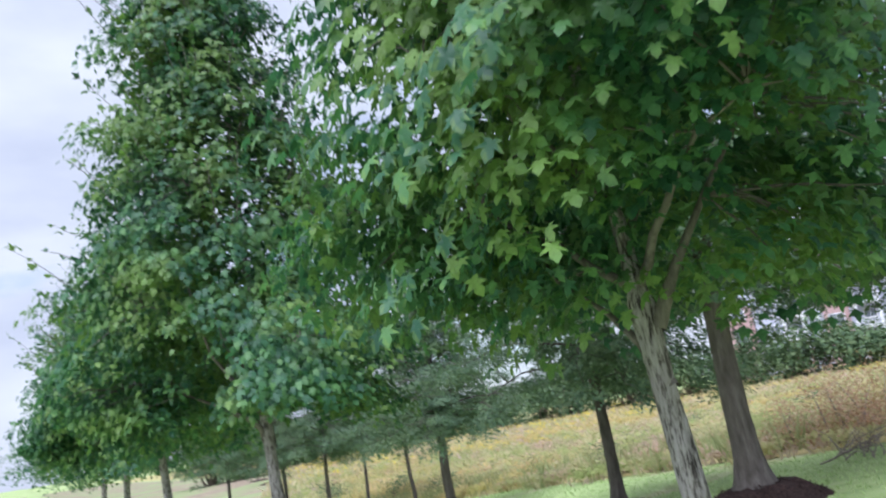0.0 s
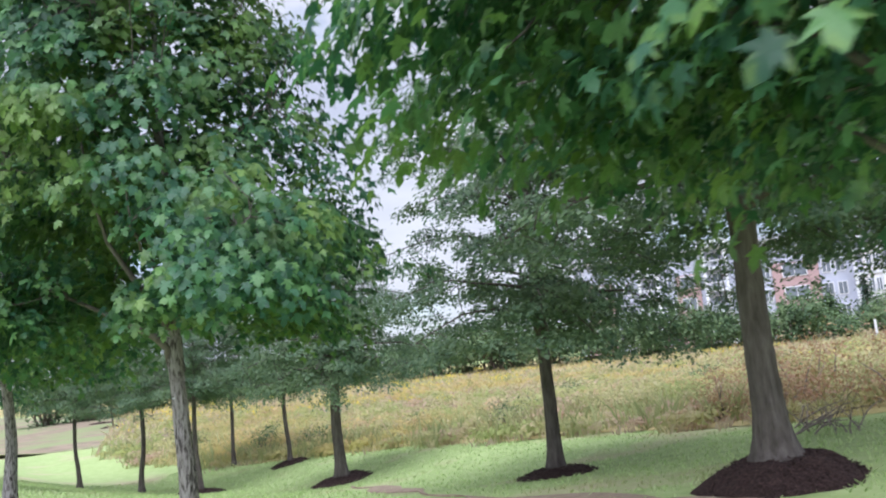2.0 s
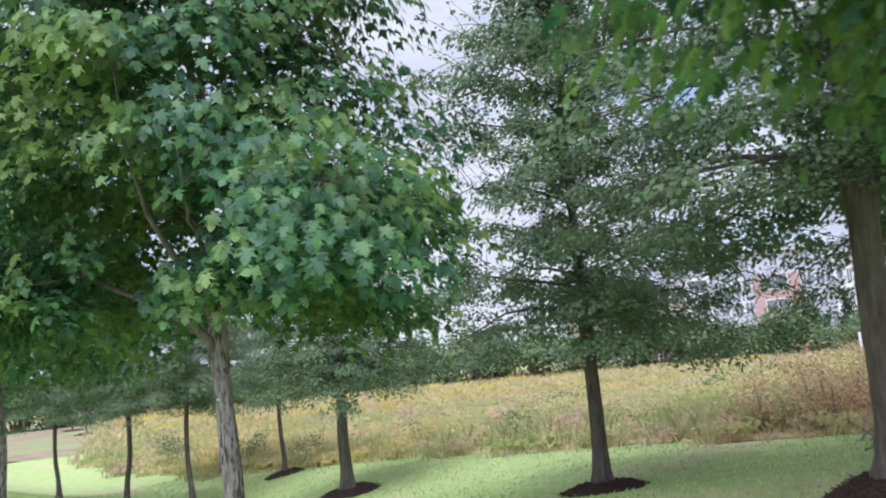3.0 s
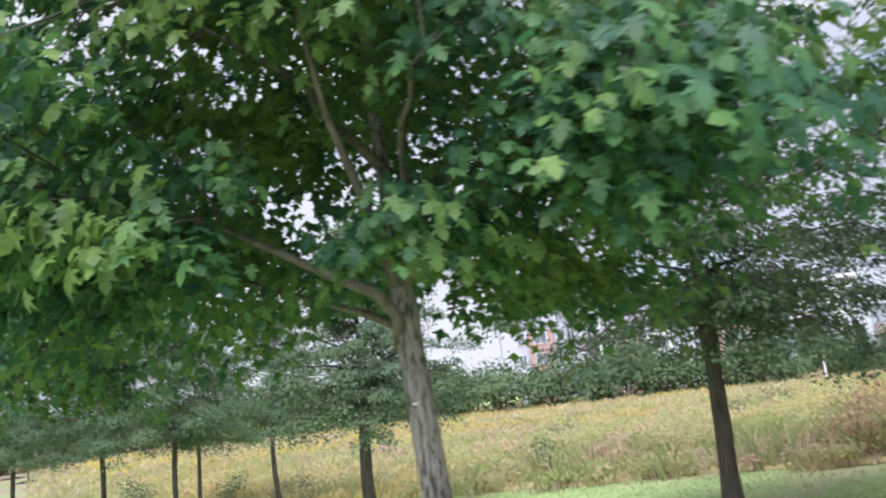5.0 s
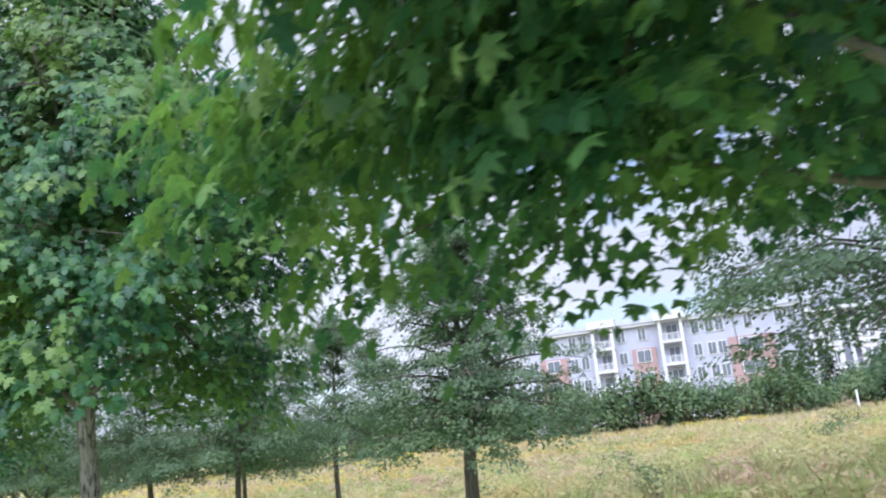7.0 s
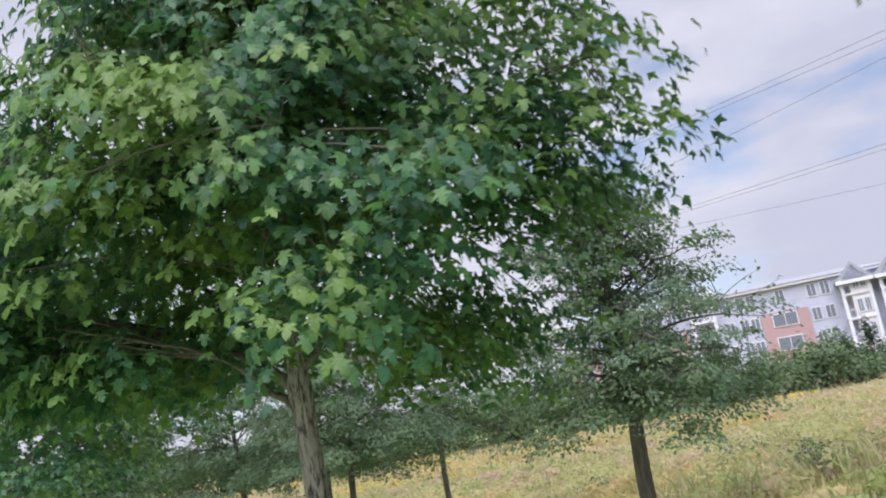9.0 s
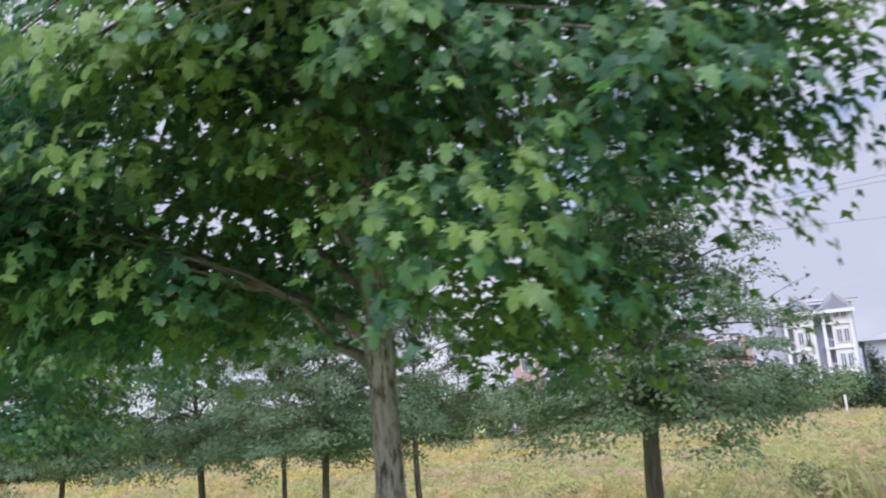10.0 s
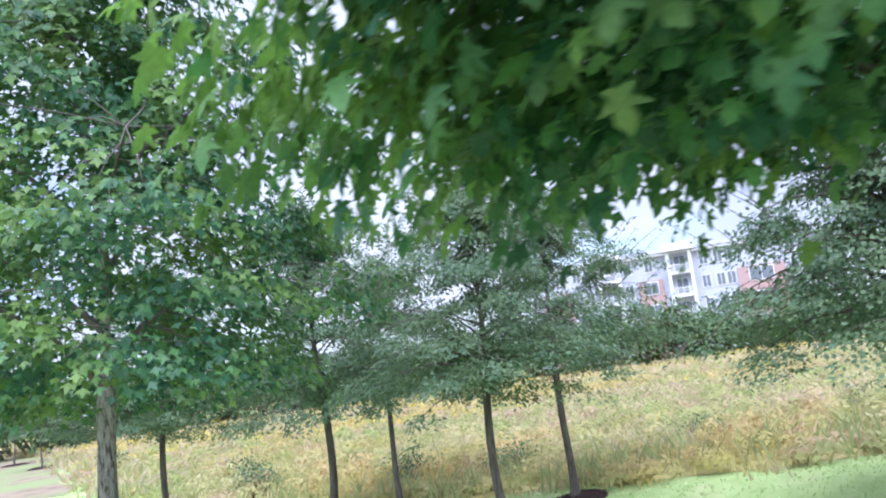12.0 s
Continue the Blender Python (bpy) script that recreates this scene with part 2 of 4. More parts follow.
def part_me(name, me, parent, label="", kind=""):
    ob = new(name, me)
    ob.parent = parent
    return tagged(ob, label, kind=kind)


def part(name, bm, mat, parent, label=""):
    """One mesh object out of a bmesh, under a thing or a part."""
    me = bpy.data.meshes.new(name)
    bm.to_mesh(me)
    bm.free()
    me.materials.append(mat)
    return part_me(name, me, parent, label)


def box(bm, x0, y0, z0, x1, y1, z1):
    vs = [bm.verts.new(p) for p in ((x0, y0, z0), (x1, y0, z0), (x1, y1, z0), (x0, y1, z0), (x0, y0, z1), (x1, y0, z1), (x1, y1, z1), (x0, y1, z1))]
    for q in ((3, 2, 1, 0), (4, 5, 6, 7), (0, 1, 5, 4), (1, 2, 6, 5), (2, 3, 7, 6), (3, 0, 4, 7)):
        bm.faces.new([vs[i] for i in q])
    return bm


def boxed(*dims):
    return box(bmesh.new(), *dims)


def tube(points, radii, sides, verts, faces, relief=0.0, seed=0.0):
    """Adds a tapered tube along points to verts and faces; relief furrows its skin like bark."""
    pts = [Vector(p) for p in points]
    base = len(verts)
    side = None
    for i, p in enumerate(pts):
        d = (pts[min(i + 1, len(pts) - 1)] - pts[max(i - 1, 0)]).normalized()
        side = Vector((1, 0, 0)) if side is None else side
        side = (side - d * side.dot(d)).normalized()
        up = d.cross(side)
        for k in range(sides):
            a = 2 * math.pi * k / sides
            out = side * math.cos(a) + up * math.sin(a)
            r = radii[i]
            if relief:
                ridge = noise.noise(Vector((out.x * 5.2 + seed, out.y * 5.2, p.z * 2.3)))
                fine = noise.noise(Vector((out.x * 11 + seed, out.y * 11, p.z * 7.0)))
                r *= 1 + relief * (1.2 * (0.5 - abs(ridge) * 2.2) + 0.5 * fine)
            verts.append(p + out * r)
    for i in range(len(pts) - 1):
        for k in range(sides):
            a, b = base + i * sides + k, base + i * sides + (k + 1) % sides
            faces.append((a, b, b + sides, a + sides))
    faces.append(tuple(base + (len(pts) - 1) * sides + k for k in range(sides)))


def curve(a, b, n, sag=0.0, wobble=0.0, rnd=None):
    """n points from a to b, bent by sag (up in the middle) and a little crooked."""
    a, b = np.array(a, float), np.array(b, float)
    out = []
    for i in range(n):
        s = i / (n - 1)
        p = a + (b - a) * s
        p[2] += sag * math.sin(math.pi * s)
        if rnd is not None and 0 < i:
            p += rnd.normal(0, wobble, 3)
        out.append(p)
    return out


# ---- leaves ----
def leaf_shape(kind):
    """Corners (across, along, off the blade) and triangles of one leaf, 1 long."""
    if kind == "maple":
        right = [(0.13, -0.08, 0.02), (0.4, -0.05, -0.06), (0.24, 0.14, 0.03), (0.62, 0.45, -0.14), (0.21, 0.42, 0.04), (0.27, 0.68, -0.03)]
        ring = [(0, 0, 0)] + right + [(0, 1.0, -0.14)] + [(-x, y, z) for x, y, z in reversed(right)]
        v = [(0, 0.36, 0.05)] + ring
        t = [(0, 1 + i, 1 + (i + 1) % len(ring)) for i in range(len(ring))]
        v += [(-0.012, -0.55, 0.12), (0.012, -0.55, 0.12)]
        t.append((1, len(v) - 2, len(v) - 1))
    elif kind == "maple_far":
        v = [(0, -0.04, 0.02), (0.6, 0.44, -0.1), (-0.6, 0.44, -0.1), (0.25, 0.5, 0.03), (0, 1.0, -0.1), (-0.25, 0.5, 0.03)]
        t = [(0, 1, 2), (0, 3, 4), (0, 4, 5)]
    else:
        v = [(0, 0, 0), (0.36, 0.48, 0.08), (0, 1, -0.06), (-0.36, 0.48, 0.08)]
        t = [(0, 1, 2), (0, 2, 3)]
    if kind == "oak_far":
        v, t = [(-0.2, 0, 0), (0.34, 0.3, 0.05), (-0.05, 1, -0.05)], [(0, 1, 2)]
    return np.array(v, float), np.array(t)


def leaf_mass(name, kind, pos, normal, tip, size, mat):
    """Many leaves as one mesh."""
    v, t = leaf_shape(kind)
    n = normal / np.linalg.norm(normal, axis=1, keepdims=True)
    tip = tip - n * (tip * n).sum(1, keepdims=True)
    tip /= np.linalg.norm(tip, axis=1, keepdims=True) + 1e-9
    across = np.cross(tip, n)
    s = size[:, None, None]
    co = pos[:, None, :] + s * (v[None, :, 0:1] * across[:, None] + v[None, :, 1:2] * tip[:, None] + v[None, :, 2:3] * n[:, None])
    tris = (t[None] + (np.arange(len(pos)) * len(v))[:, None, None]).reshape(-1, 3)
    return tri_mesh(name, co.reshape(-1, 3), tris, mat)


def spray_leaves(rnd, centre, out, count, spread, thick, droop, lift=0.75):
    """Places, normals and tips of the leaves on one flat drooping spray of twigs."""
    out = np.array(out, float)
    side = np.array([-out[1], out[0], 0.0])
    r, a = np.sqrt(rnd.random(count)), rnd.random(count) * 2 * math.pi
    u, v = r * np.cos(a) * spread * 1.2, r * np.sin(a) * spread
    w = rnd.normal(0, thick, count) - droop * np.clip(r, 0, 1) ** 2 * spread - 0.18 * np.maximum(u, 0)
    pos = np.array(centre) + u[:, None] * out + v[:, None] * side + w[:, None] * np.array([0, 0, 1.0])
    radial = (u[:, None] * out + v[:, None] * side) / (spread + 1e-6)
    tip = 0.55 * radial + 0.35 * out + np.array([0, 0, -0.75]) + rnd.normal(0, 0.32, (count, 3))
    normal = 0.55 * out + 0.45 * radial + np.array([0, 0, lift]) + rnd.normal(0, 0.33, (count, 3))
    return pos, normal, tip


# ---- ground ----
Y_KNOTS = [-60, 0, 8, 13, 17, 20.5, 26, 31, 36, 60]
Z_OAKS = [0.7, 0.6, 0.45, -0.1, -0.45, -0.8, -1.2, -1.5, -1.6, -1.5]
Z_EDGE = [0.8, 0.7, 0.5, 0.1, -0.15, -0.35, -0.75, -1.2, -1.35, -1.4]
Z_FAR = [0.9, 0.9, 0.8, 0.8, 0.7, 0.6, 0.5, 0.4, 0.3, 0.1]


def height(x, y):
    """The lie of the land: level path, a shallow swale under the oaks, the meadow rising beyond."""
    x, y = np.asarray(x, float), np.asarray(y, float)
    near = 0.08 + 0 * x
    oaks, edge, far = np.interp(y, Y_KNOTS, Z_OAKS), np.interp(y, Y_KNOTS, Z_EDGE), np.interp(y, Y_KNOTS, Z_FAR)

    def ease(a, b):
        s = np.clip((x - a) / (b - a), 0, 1)
        return s * s * (3 - 2 * s)

    z = near + (oaks - near) * ease(1.5, 9.6)
    z = z + (edge - oaks) * ease(9.6, 13.0)
    return z + (far - edge) * np.clip((x - 13.0) / 90, 0, 1) ** 0.9


def edge_x(y):
    """Where the mown lawn ends and the meadow begins."""
    return np.interp(y, [-60, 28, 36, 45, 60, 90], [13.1, 13.0, 11.4, 11.4, 16.0, 26.0]) + 0.35 * np.sin(np.asarray(y) * 0.9) + 0.2 * np.sin(np.asarray(y) * 2.3)


def grid_sheet(name, xs, ys, lift, mat, keep=None):
    gx, gy = np.meshgrid(xs, ys)
    gz = height(gx, gy) + lift
    verts = np.stack([gx, gy, gz], -1).reshape(-1, 3)
    w = len(xs)
    faces = []
    for j in range(len(ys) - 1):
        for i in range(w - 1):
            if keep is None or keep((xs[i] + xs[i + 1]) / 2, (ys[j] + ys[j + 1]) / 2):
                faces.append((j * w + i, j * w + i + 1, (j + 1) * w + i + 1, (j + 1) * w + i))
    return mesh_from(name, verts, faces, mat, True)


xs = np.concatenate([[-3000, -600, -150, -50], np.arange(-20, 0, 2), np.arange(0, 14, 0.4), np.arange(14, 60, 2.5), [64, 72, 84, 100, 112, 150, 260, 600, 3000]])
ys = np.concatenate([[-3000, -600, -150, -60], np.arange(-30, 60, 0.6), [64, 72, 90, 120, 200, 600, 3000]])
ground = tagged(new("ground", grid_sheet("ground", xs, ys, 0.0, LAWN)), "mown green lawn with yellowed patches, sloping gently", "lawn", kind="structure")


def strip_sheet(name, y_values, x_from, x_to, cols, lift, mat):
    """A sheet between two wavering edges that follows the ground."""
    verts, faces = [], []
    for y in y_values:
        a, b = float(x_from(y)), float(x_to(y))
        for i in range(cols):
            x = a + (b - a) * (i / (cols - 1)) ** 1.6
            verts.append((x, y, float(height(x, y)) + lift * (0.25 if i in (0, cols - 1) else 1)))
    for j in range(len(y_values) - 1):
        for i in range(cols - 1):
            k = j * cols + i
            faces.append((k, k + 1, k + cols + 1, k + cols))
    return mesh_from(name, verts, faces, mat, True)


meadow_ground = tagged(new("meadow_ground", strip_sheet("meadow_ground", np.concatenate([[-300, -120], np.arange(-60, 90, 1.5), [120, 300]]), lambda y: edge_x(y) + 0.45, lambda y: 105.0, 40, 0.05, MEADOW_GROUND)),
                       "rough straw-coloured meadow soil under tall weeds", "meadow", kind="structure")
def soil_mid(y):
    return float(np.interp(y, [2, 8.7, 12, 17, 20], [6.6, 6.95, 7.15, 8.8, 9.6]))


def soil_half(y):
    return 0.4 * max(0.03, 0.25 + 0.7 * math.sin(y * 1.15 + 2.2) + 0.15 * math.sin(y * 4.3))


soil_strip = tagged(new("bare_soil", strip_sheet("bare_soil", np.arange(2, 19, 0.2), lambda y: soil_mid(y) - soil_half(y) + 0.1 * math.sin(y * 3.1),
                                                 lambda y: soil_mid(y) + soil_half(y) * 0.9 + 0.1 * math.sin(y * 2.7), 8, 0.03, SOIL)),
                    "worn strip of bare reddish soil in the lawn", "soil", kind="structure")
far_soil = tagged(new("bare_slope", strip_sheet("bare_slope", np.concatenate([np.arange(54, 110, 2.0), [130, 180, 290]]), lambda y: 13 - 2.2 * (y - 54) ** 0.8 + 2.0 * math.sin(y * 0.7),
                                                lambda y: float(edge_x(y)) - 0.4, 16, 0.04, DRY_SLOPE)),
                  "far slope of dry reddish brown ground beyond the lawn", "soil", kind="structure")


# ---- trees ----
def crown_radius(profile, s):
    return np.interp(s, profile[0], profile[1])


MAPLE_PROFILE = ([0, 0.07, 0.25, 0.5, 0.75, 0.92, 1.0], [0.75, 0.97, 1.0, 0.86, 0.62, 0.38, 0.1])
OAK_PROFILE = ([0, 0.1, 0.3, 0.6, 0.85, 1.0], [0.9, 1.0, 0.86, 0.58, 0.3, 0.06])


def make_tree(kind, seed, base, tall, radius, clear, trunk_r, sprays, per_spray, label, own_limbs=(), lean=(0, 0), keep_clear=None, detail_to=0.0, narrow=0.0, shift=(0, 0), lobes=(), gap=(), clear_x=0.4):
    """A tree: flared furrowed trunk, limbs with twigs, and a crown of leaves on drooping sprays. Heights are from the ground."""
    rnd = np.random.default_rng(seed)
    maple = kind == "maple"
    root = tagged(new(kind + "_tree"), label, "tree", kind + " trees")
    root.location = base
    profile = MAPLE_PROFILE if maple else OAK_PROFILE
    # trunk
    n = 90 if detail_to else 46
    pts, rad = [], []
    top = tall * 0.93
    bend = rnd.normal(0, 0.035, (4, 2))
    for i in range(n):
        h = -0.25 + (top + 0.25) * (i / (n - 1)) ** 1.5
        s = max(h, 0) / top
        wob = [sum(bend[k, c] * math.sin((k + 1) * 2.2 * s + k) for k in range(4)) for c in (0, 1)]
        pts.append((lean[0] * s * tall + wob[0] * min(1, h), lean[1] * s * tall + wob[1] * min(1, h), h))
        flare = 0.75 * math.exp(-max(h, 0) / 0.16) + 0.16 * math.exp(-max(h, 0) / 0.6)
        knee = 0.16 * math.exp(-((h - clear) / 0.22) ** 2)
        drop = 0.28 if maple else 0.18
        taper = 1 - drop * min(1, max(h, 0) / clear) if h < clear else (1 - drop) * max(0.0, 1 - (h - clear) / (top - clear)) ** 0.9 * (0.7 if maple else 0.9) + 0.02
        rad.append(trunk_r * (taper + flare + knee))
    tv, tf = [], []
    tube(pts, rad, 56 if detail_to else 20, tv, tf, 0.085 if detail_to else 0.05, seed * 3.1)
    bark = MAPLE_BARK if maple else OAK_BARK
    part_me("trunk", mesh_from("trunk", tv, tf, bark, True), root, "grey furrowed maple trunk" if maple else "dark straight oak trunk")

    def axis(h):
        k = int(np.searchsorted([p[2] for p in pts], h))
        return np.array(pts[min(max(k, 0), n - 1)])

    # where the sprays of leaves hang
    low = clear + (0.22 if maple else 0.0)
    spots = []
    skirt = 0 if maple else sprays // 3 if detail_to else sprays // 12
    for i in range(sprays + skirt):
        s = ((i + rnd.random()) / sprays) ** (1.12 if maple else 1.16)
        if i >= sprays:
            s = 0.02 + 0.2 * rnd.random()
        az = i * 2.39996 + rnd.normal(0, 0.35)
        lump = 1 + 0.13 * math.sin(3 * az + seed) + 0.1 * math.sin(5 * az + 9 * s + seed)
        rr = radius * crown_radius(profile, s) * lump * (1 - narrow * s)
        f = 0.76 + 0.24 * rnd.random() if rnd.random() < (0.62 if maple else 0.52) else (0.3 + 0.45 * rnd.random() if maple else 0.08 + 0.66 * rnd.random())
        z = low + s * (tall - low) + rnd.normal(0, 0.1)
        if not maple:
            z -= 0.22 * rr * f * max(0, 0.35 - s) * 2.2
        c = axis(z) + np.array([rr * f * math.cos(az) + shift[0], rr * f * math.sin(az) + shift[1], 0])
        c[2] = z
        if any(z < g_top and abs((math.degrees(az) - g_az + 180) % 360 - 180) < g_half and f > 0.42 for g_az, g_half, g_top in gap):
            continue
        if keep_clear and (c[0] + base[0] - clear_x) ** 2 + (z + base[2] - 1.62) ** 2 < (0.92 * keep_clear) ** 2:
            continue
        spots.append((c, az, s))
    for l_az, reach, z0, z1, many in lobes:
        for _ in range(many):
            az = math.radians(l_az) + rnd.normal(0, 0.22)
            d_l = reach * (0.62 + 0.38 * rnd.random())
            spots.append((np.array([d_l * math.cos(az), d_l * math.sin(az), z0 + (z1 - z0) * rnd.random()]), az, 0.12))
    # limbs, each with the twigs that carry its sprays
    limbs = []
    count = 13 if maple else (38 if detail_to else 28)
    for i in range(count):
        s = (i + 0.5) / count
        h0 = clear * 0.97 + (tall * 0.88 - clear) * s ** (1.25 if maple else 1.45)
        az = i * 2.39996 * 1.03 + rnd.normal(0, 0.2) + seed
        rise = (0.55 + 0.5 * s) if maple else (0.66 * s - 0.15)
        reach = radius * (0.72 if maple else 0.88 + 0.2 * rnd.random()) * crown_radius(profile, min(1, max(0, (h0 - low) / (tall - low)) + (0.1 if maple else 0)))
        start = axis(h0)
        end = start + np.array([reach * math.cos(az), reach * math.sin(az), reach * rise])
        limbs.append(curve(start, end, 9, (0.1 if maple else 0.12) * reach, 0.018, rnd))
    if not maple:
        # the sprays of an oak lie in flat tiers along its limbs
        spots = [q for q in spots if rnd.random() < 0.4]
        share = np.array([0.25 + np.linalg.norm(lm[-1] - lm[0]) for lm in limbs])
        for k, lm in enumerate(limbs):
            way = (lm[-1] - lm[0]) / np.linalg.norm(lm[-1] - lm[0])
            flat = np.array([-way[1], way[0], 0])
            for _ in range(max(3, int(round(sprays * 1.1 * share[k] / share.sum())))):
                u = 1 - 0.86 * rnd.random() ** 1.15
                c = np.array(lm[min(8, int(u * 8.99))]) + flat * rnd.normal(0, 0.14 + 0.13 * radius * u) + (0, 0, rnd.normal(0, 0.15) - 0.07)
                off = c - axis(c[2])
                spots.append((c, math.atan2(off[1], off[0]), max(0.0, (c[2] - low) / (tall - low))))
        for _ in range(sprays // 7):
            h0 = tall * (0.8 + 0.17 * rnd.random())
            az = rnd.random() * 6.28
            spots.append((axis(h0) + np.array([0.3 * rnd.random() * math.cos(az), 0.3 * rnd.random() * math.sin(az), 0]), az, 0.9))
    for one in own_limbs:
        limbs.append([np.array(p) - np.array(base) for p in one])
    fixed = len(limbs)
    for l_az, reach, z0, z1, many in lobes:
        if many < 16:
            continue
        az, zm = math.radians(l_az), (z0 + z1) / 2
        start = axis(max(clear * 0.98, zm - 0.45 * reach))
        limbs.append(curve(start, (0.95 * reach * math.cos(az), 0.95 * reach * math.sin(az), zm), 9, 0.12 * reach, 0.02, rnd))
    carried = [[] for _ in limbs]
    mids = [(k, p) for k, lm in enumerate(limbs) for p in lm[2:]]
    mid_p = np.array([p for _, p in mids])
    for c, az, s in spots:
        d = np.linalg.norm((mid_p - c) * np.array([1, 1, 1.3]), axis=1)
        j = int(d.argmin())
        carried[mids[j][0]].append((mids[j][1], c))
    for k, lm in enumerate(limbs):
        lv, lf = [], []
        own = k >= count
        r0 = trunk_r * ((0.46 if own else 0.36) if maple else 0.27) * (1 - 0.4 * k / max(1, count)) if not own else trunk_r * (0.46 if k < fixed else 0.3)
        tube(lm, [r0 * (1 - 0.8 * i / (len(lm) - 1)) * (1.35 if i == 0 else 1) for i in range(len(lm))], 10, lv, lf, 0.05 if own else 0.0, k)
        for a, c in carried[k]:
            tw = curve(a, c, 4, 0.05, 0.02, rnd)
            tube(tw, [r0 * 0.26, r0 * 0.19, 0.006, 0.003], 4, lv, lf)
        part_me("limb", mesh_from("limb", lv, lf, LIMB_BARK if maple else OAK_BARK, True), root)
    # leaves
    P, N, T = [], [], []
    sv, sf = [], []
    for c, az, s in spots:
        out = (math.cos(az), math.sin(az), 0.0)
        if maple:
            size = (0.34 + 0.24 * rnd.random()) * (1 - 0.25 * s)
            p, nn, t = spray_leaves(rnd, c, out, int(per_spray * (0.7 + 0.6 * rnd.random()) * (1 - 0.3 * s)), size, 0.075, 0.5, 0.5)
        else:
            size = (0.2 + 0.22 * rnd.random()) * (1 - 0.3 * s)
            p, nn, t = spray_leaves(rnd, c, out, int(per_spray * (0.5 + 0.9 * rnd.random())), size, 0.05, 0.35)
            nn, t = nn + rnd.normal(0, 0.3, nn.shape) + (0, 0, 0.4), t + rnd.normal(0, 0.4, t.shape)
        P.append(p), N.append(nn), T.append(t)
        if s > 0.25 and rnd.random() < 0.5:
            # a shoot that stands out of the outline
            q = rnd.random((9, 1))
            d = np.array([*out[:2], 0.35 + rnd.random()])
            tube(curve(c, c + d * 0.62, 4, 0.02, 0.012, rnd), [0.006, 0.005, 0.004, 0.002], 4, sv, sf)
            P.append(c + d * (0.15 + 0.48 * q) + rnd.normal(0, 0.03, (9, 3)))
            N.append(rnd.normal(0, 0.6, (9, 3)) + (0, 0, 0.7)), T.append(rnd.normal(0, 0.5, (9, 3)) + d)
    if sv:
        part_me("twig_growth", mesh_from("twig_growth", sv, sf, LIMB_BARK if maple else OAK_BARK, True), root, "", "stuff")
    P, N, T = np.concatenate(P), np.concatenate(N), np.concatenate(T)
    ok = np.ones(len(P), bool)
    if keep_clear is not None:
        ok &= (P[:, 0] + base[0] - clear_x) ** 2 + (P[:, 2] + base[2] - 1.62) ** 2 > keep_clear ** 2
    P, N, T = P[ok], N[ok], T[ok]
    size = (0.064 + 0.038 * rnd.random(len(P))) if maple else (0.044 + 0.036 * rnd.random(len(P))) * (1 + 0.2 * np.clip((P[:, 2] - 4) / 3, 0, 1))
    if maple:
        size *= (1 if detail_to else 0.86) + 0.14 * np.clip((P[:, 2] - 3.0) / 1.6, 0, 1)
    if maple and detail_to:
        close = (P[:, 2] < detail_to) & (P[:, 0] < 0.0)
        # the leaves beside the path are pieces of their own
        side = np.where(close & (P[:, 0] + base[0] < 2.3) & (P[:, 2] < 3.1))[0]
        single = set(side[:: max(1, len(side) // 260 + 1)].tolist())
        rest = np.array([i not in single for i in range(len(P))])
        crown = part_me("crown", leaf_mass("crown", "maple", P[close & rest], N[close & rest], T[close & rest], size[close & rest], MAPLE_LEAF), root,
                        "dense green five-lobed maple leaves", "stuff")
        part_me("crown_top", leaf_mass("crown_top", "maple_far", P[~close & rest], N[~close & rest], T[~close & rest], size[~close & rest], MAPLE_LEAF), root, "", "stuff")
        for i in sorted(single):
            nv, tvv = Vector(N[i]).normalized(), Vector(T[i])
            tvv = (tvv - nv * tvv.dot(nv)).normalized()
            av = tvv.cross(nv)
            m = Matrix((av, tvv, nv)).transposed().to_4x4()
            lf_ob = new("leaf", SINGLE_LEAF)
            lf_ob.parent = root
            lf_ob.matrix_basis = Matrix.Translation(P[i]) @ m @ Matrix.Scale(float(size[i]) * 1.05, 4)
    else:
        part_me("crown", leaf_mass("crown", "maple_far" if maple else ("oak" if detail_to else "oak_far"), P, N, T, size * (1.08 if maple else 1.0 if detail_to else 1.1), MAPLE_LEAF if maple else OAK_LEAF), root, "", "stuff")
    return root


def single_leaf_material():
    m = MAPLE_LEAF.copy()
    m.name = "single_maple_leaf"
    n, l = m.node_tree.nodes, m.node_tree.links
    info = n.new("ShaderNodeObjectInfo")
    for link in list(l):
        if link.from_socket.name == "Random Per Island":
            dest = link.to_socket
            l.remove(link)
            l.new(info.outputs["Random"], dest)
    return m


lv_, lt_ = leaf_shape("maple")
SINGLE_LEAF = tri_mesh("leaf", lv_, lt_, single_leaf_material())


def moved(limb, dx, dy):
    return [(x + dx, y + dy, z) for x, y, z in limb]


def at(x, y, dz=0.0):
    return (x, y, float(height(x, y)) + dz)


b_limb = [(3.30, 11.0, 1.9), (3.24, 10.95, 2.06), (3.13, 10.96, 2.17), (2.97, 11.12, 2.29), (2.8, 11.27, 2.42), (2.58, 11.43, 2.56), (2.4, 11.65, 2.7), (2.15, 11.95, 2.8)]
b_limb_2 = [(3.36, 11.0, 1.86), (3.4, 11.1, 2.02), (3.34, 11.4, 2.15), (3.2, 11.8, 2.3), (3.05, 12.3, 2.5)]
b_up = [(3.31, 11.0, 2.2), (3.18, 10.92, 2.36), (3.02, 10.83, 2.54), (2.86, 10.75, 2.74), (2.72, 10.69, 2.92), (2.6, 10.66, 3.3), (2.5, 10.62, 3.9)]
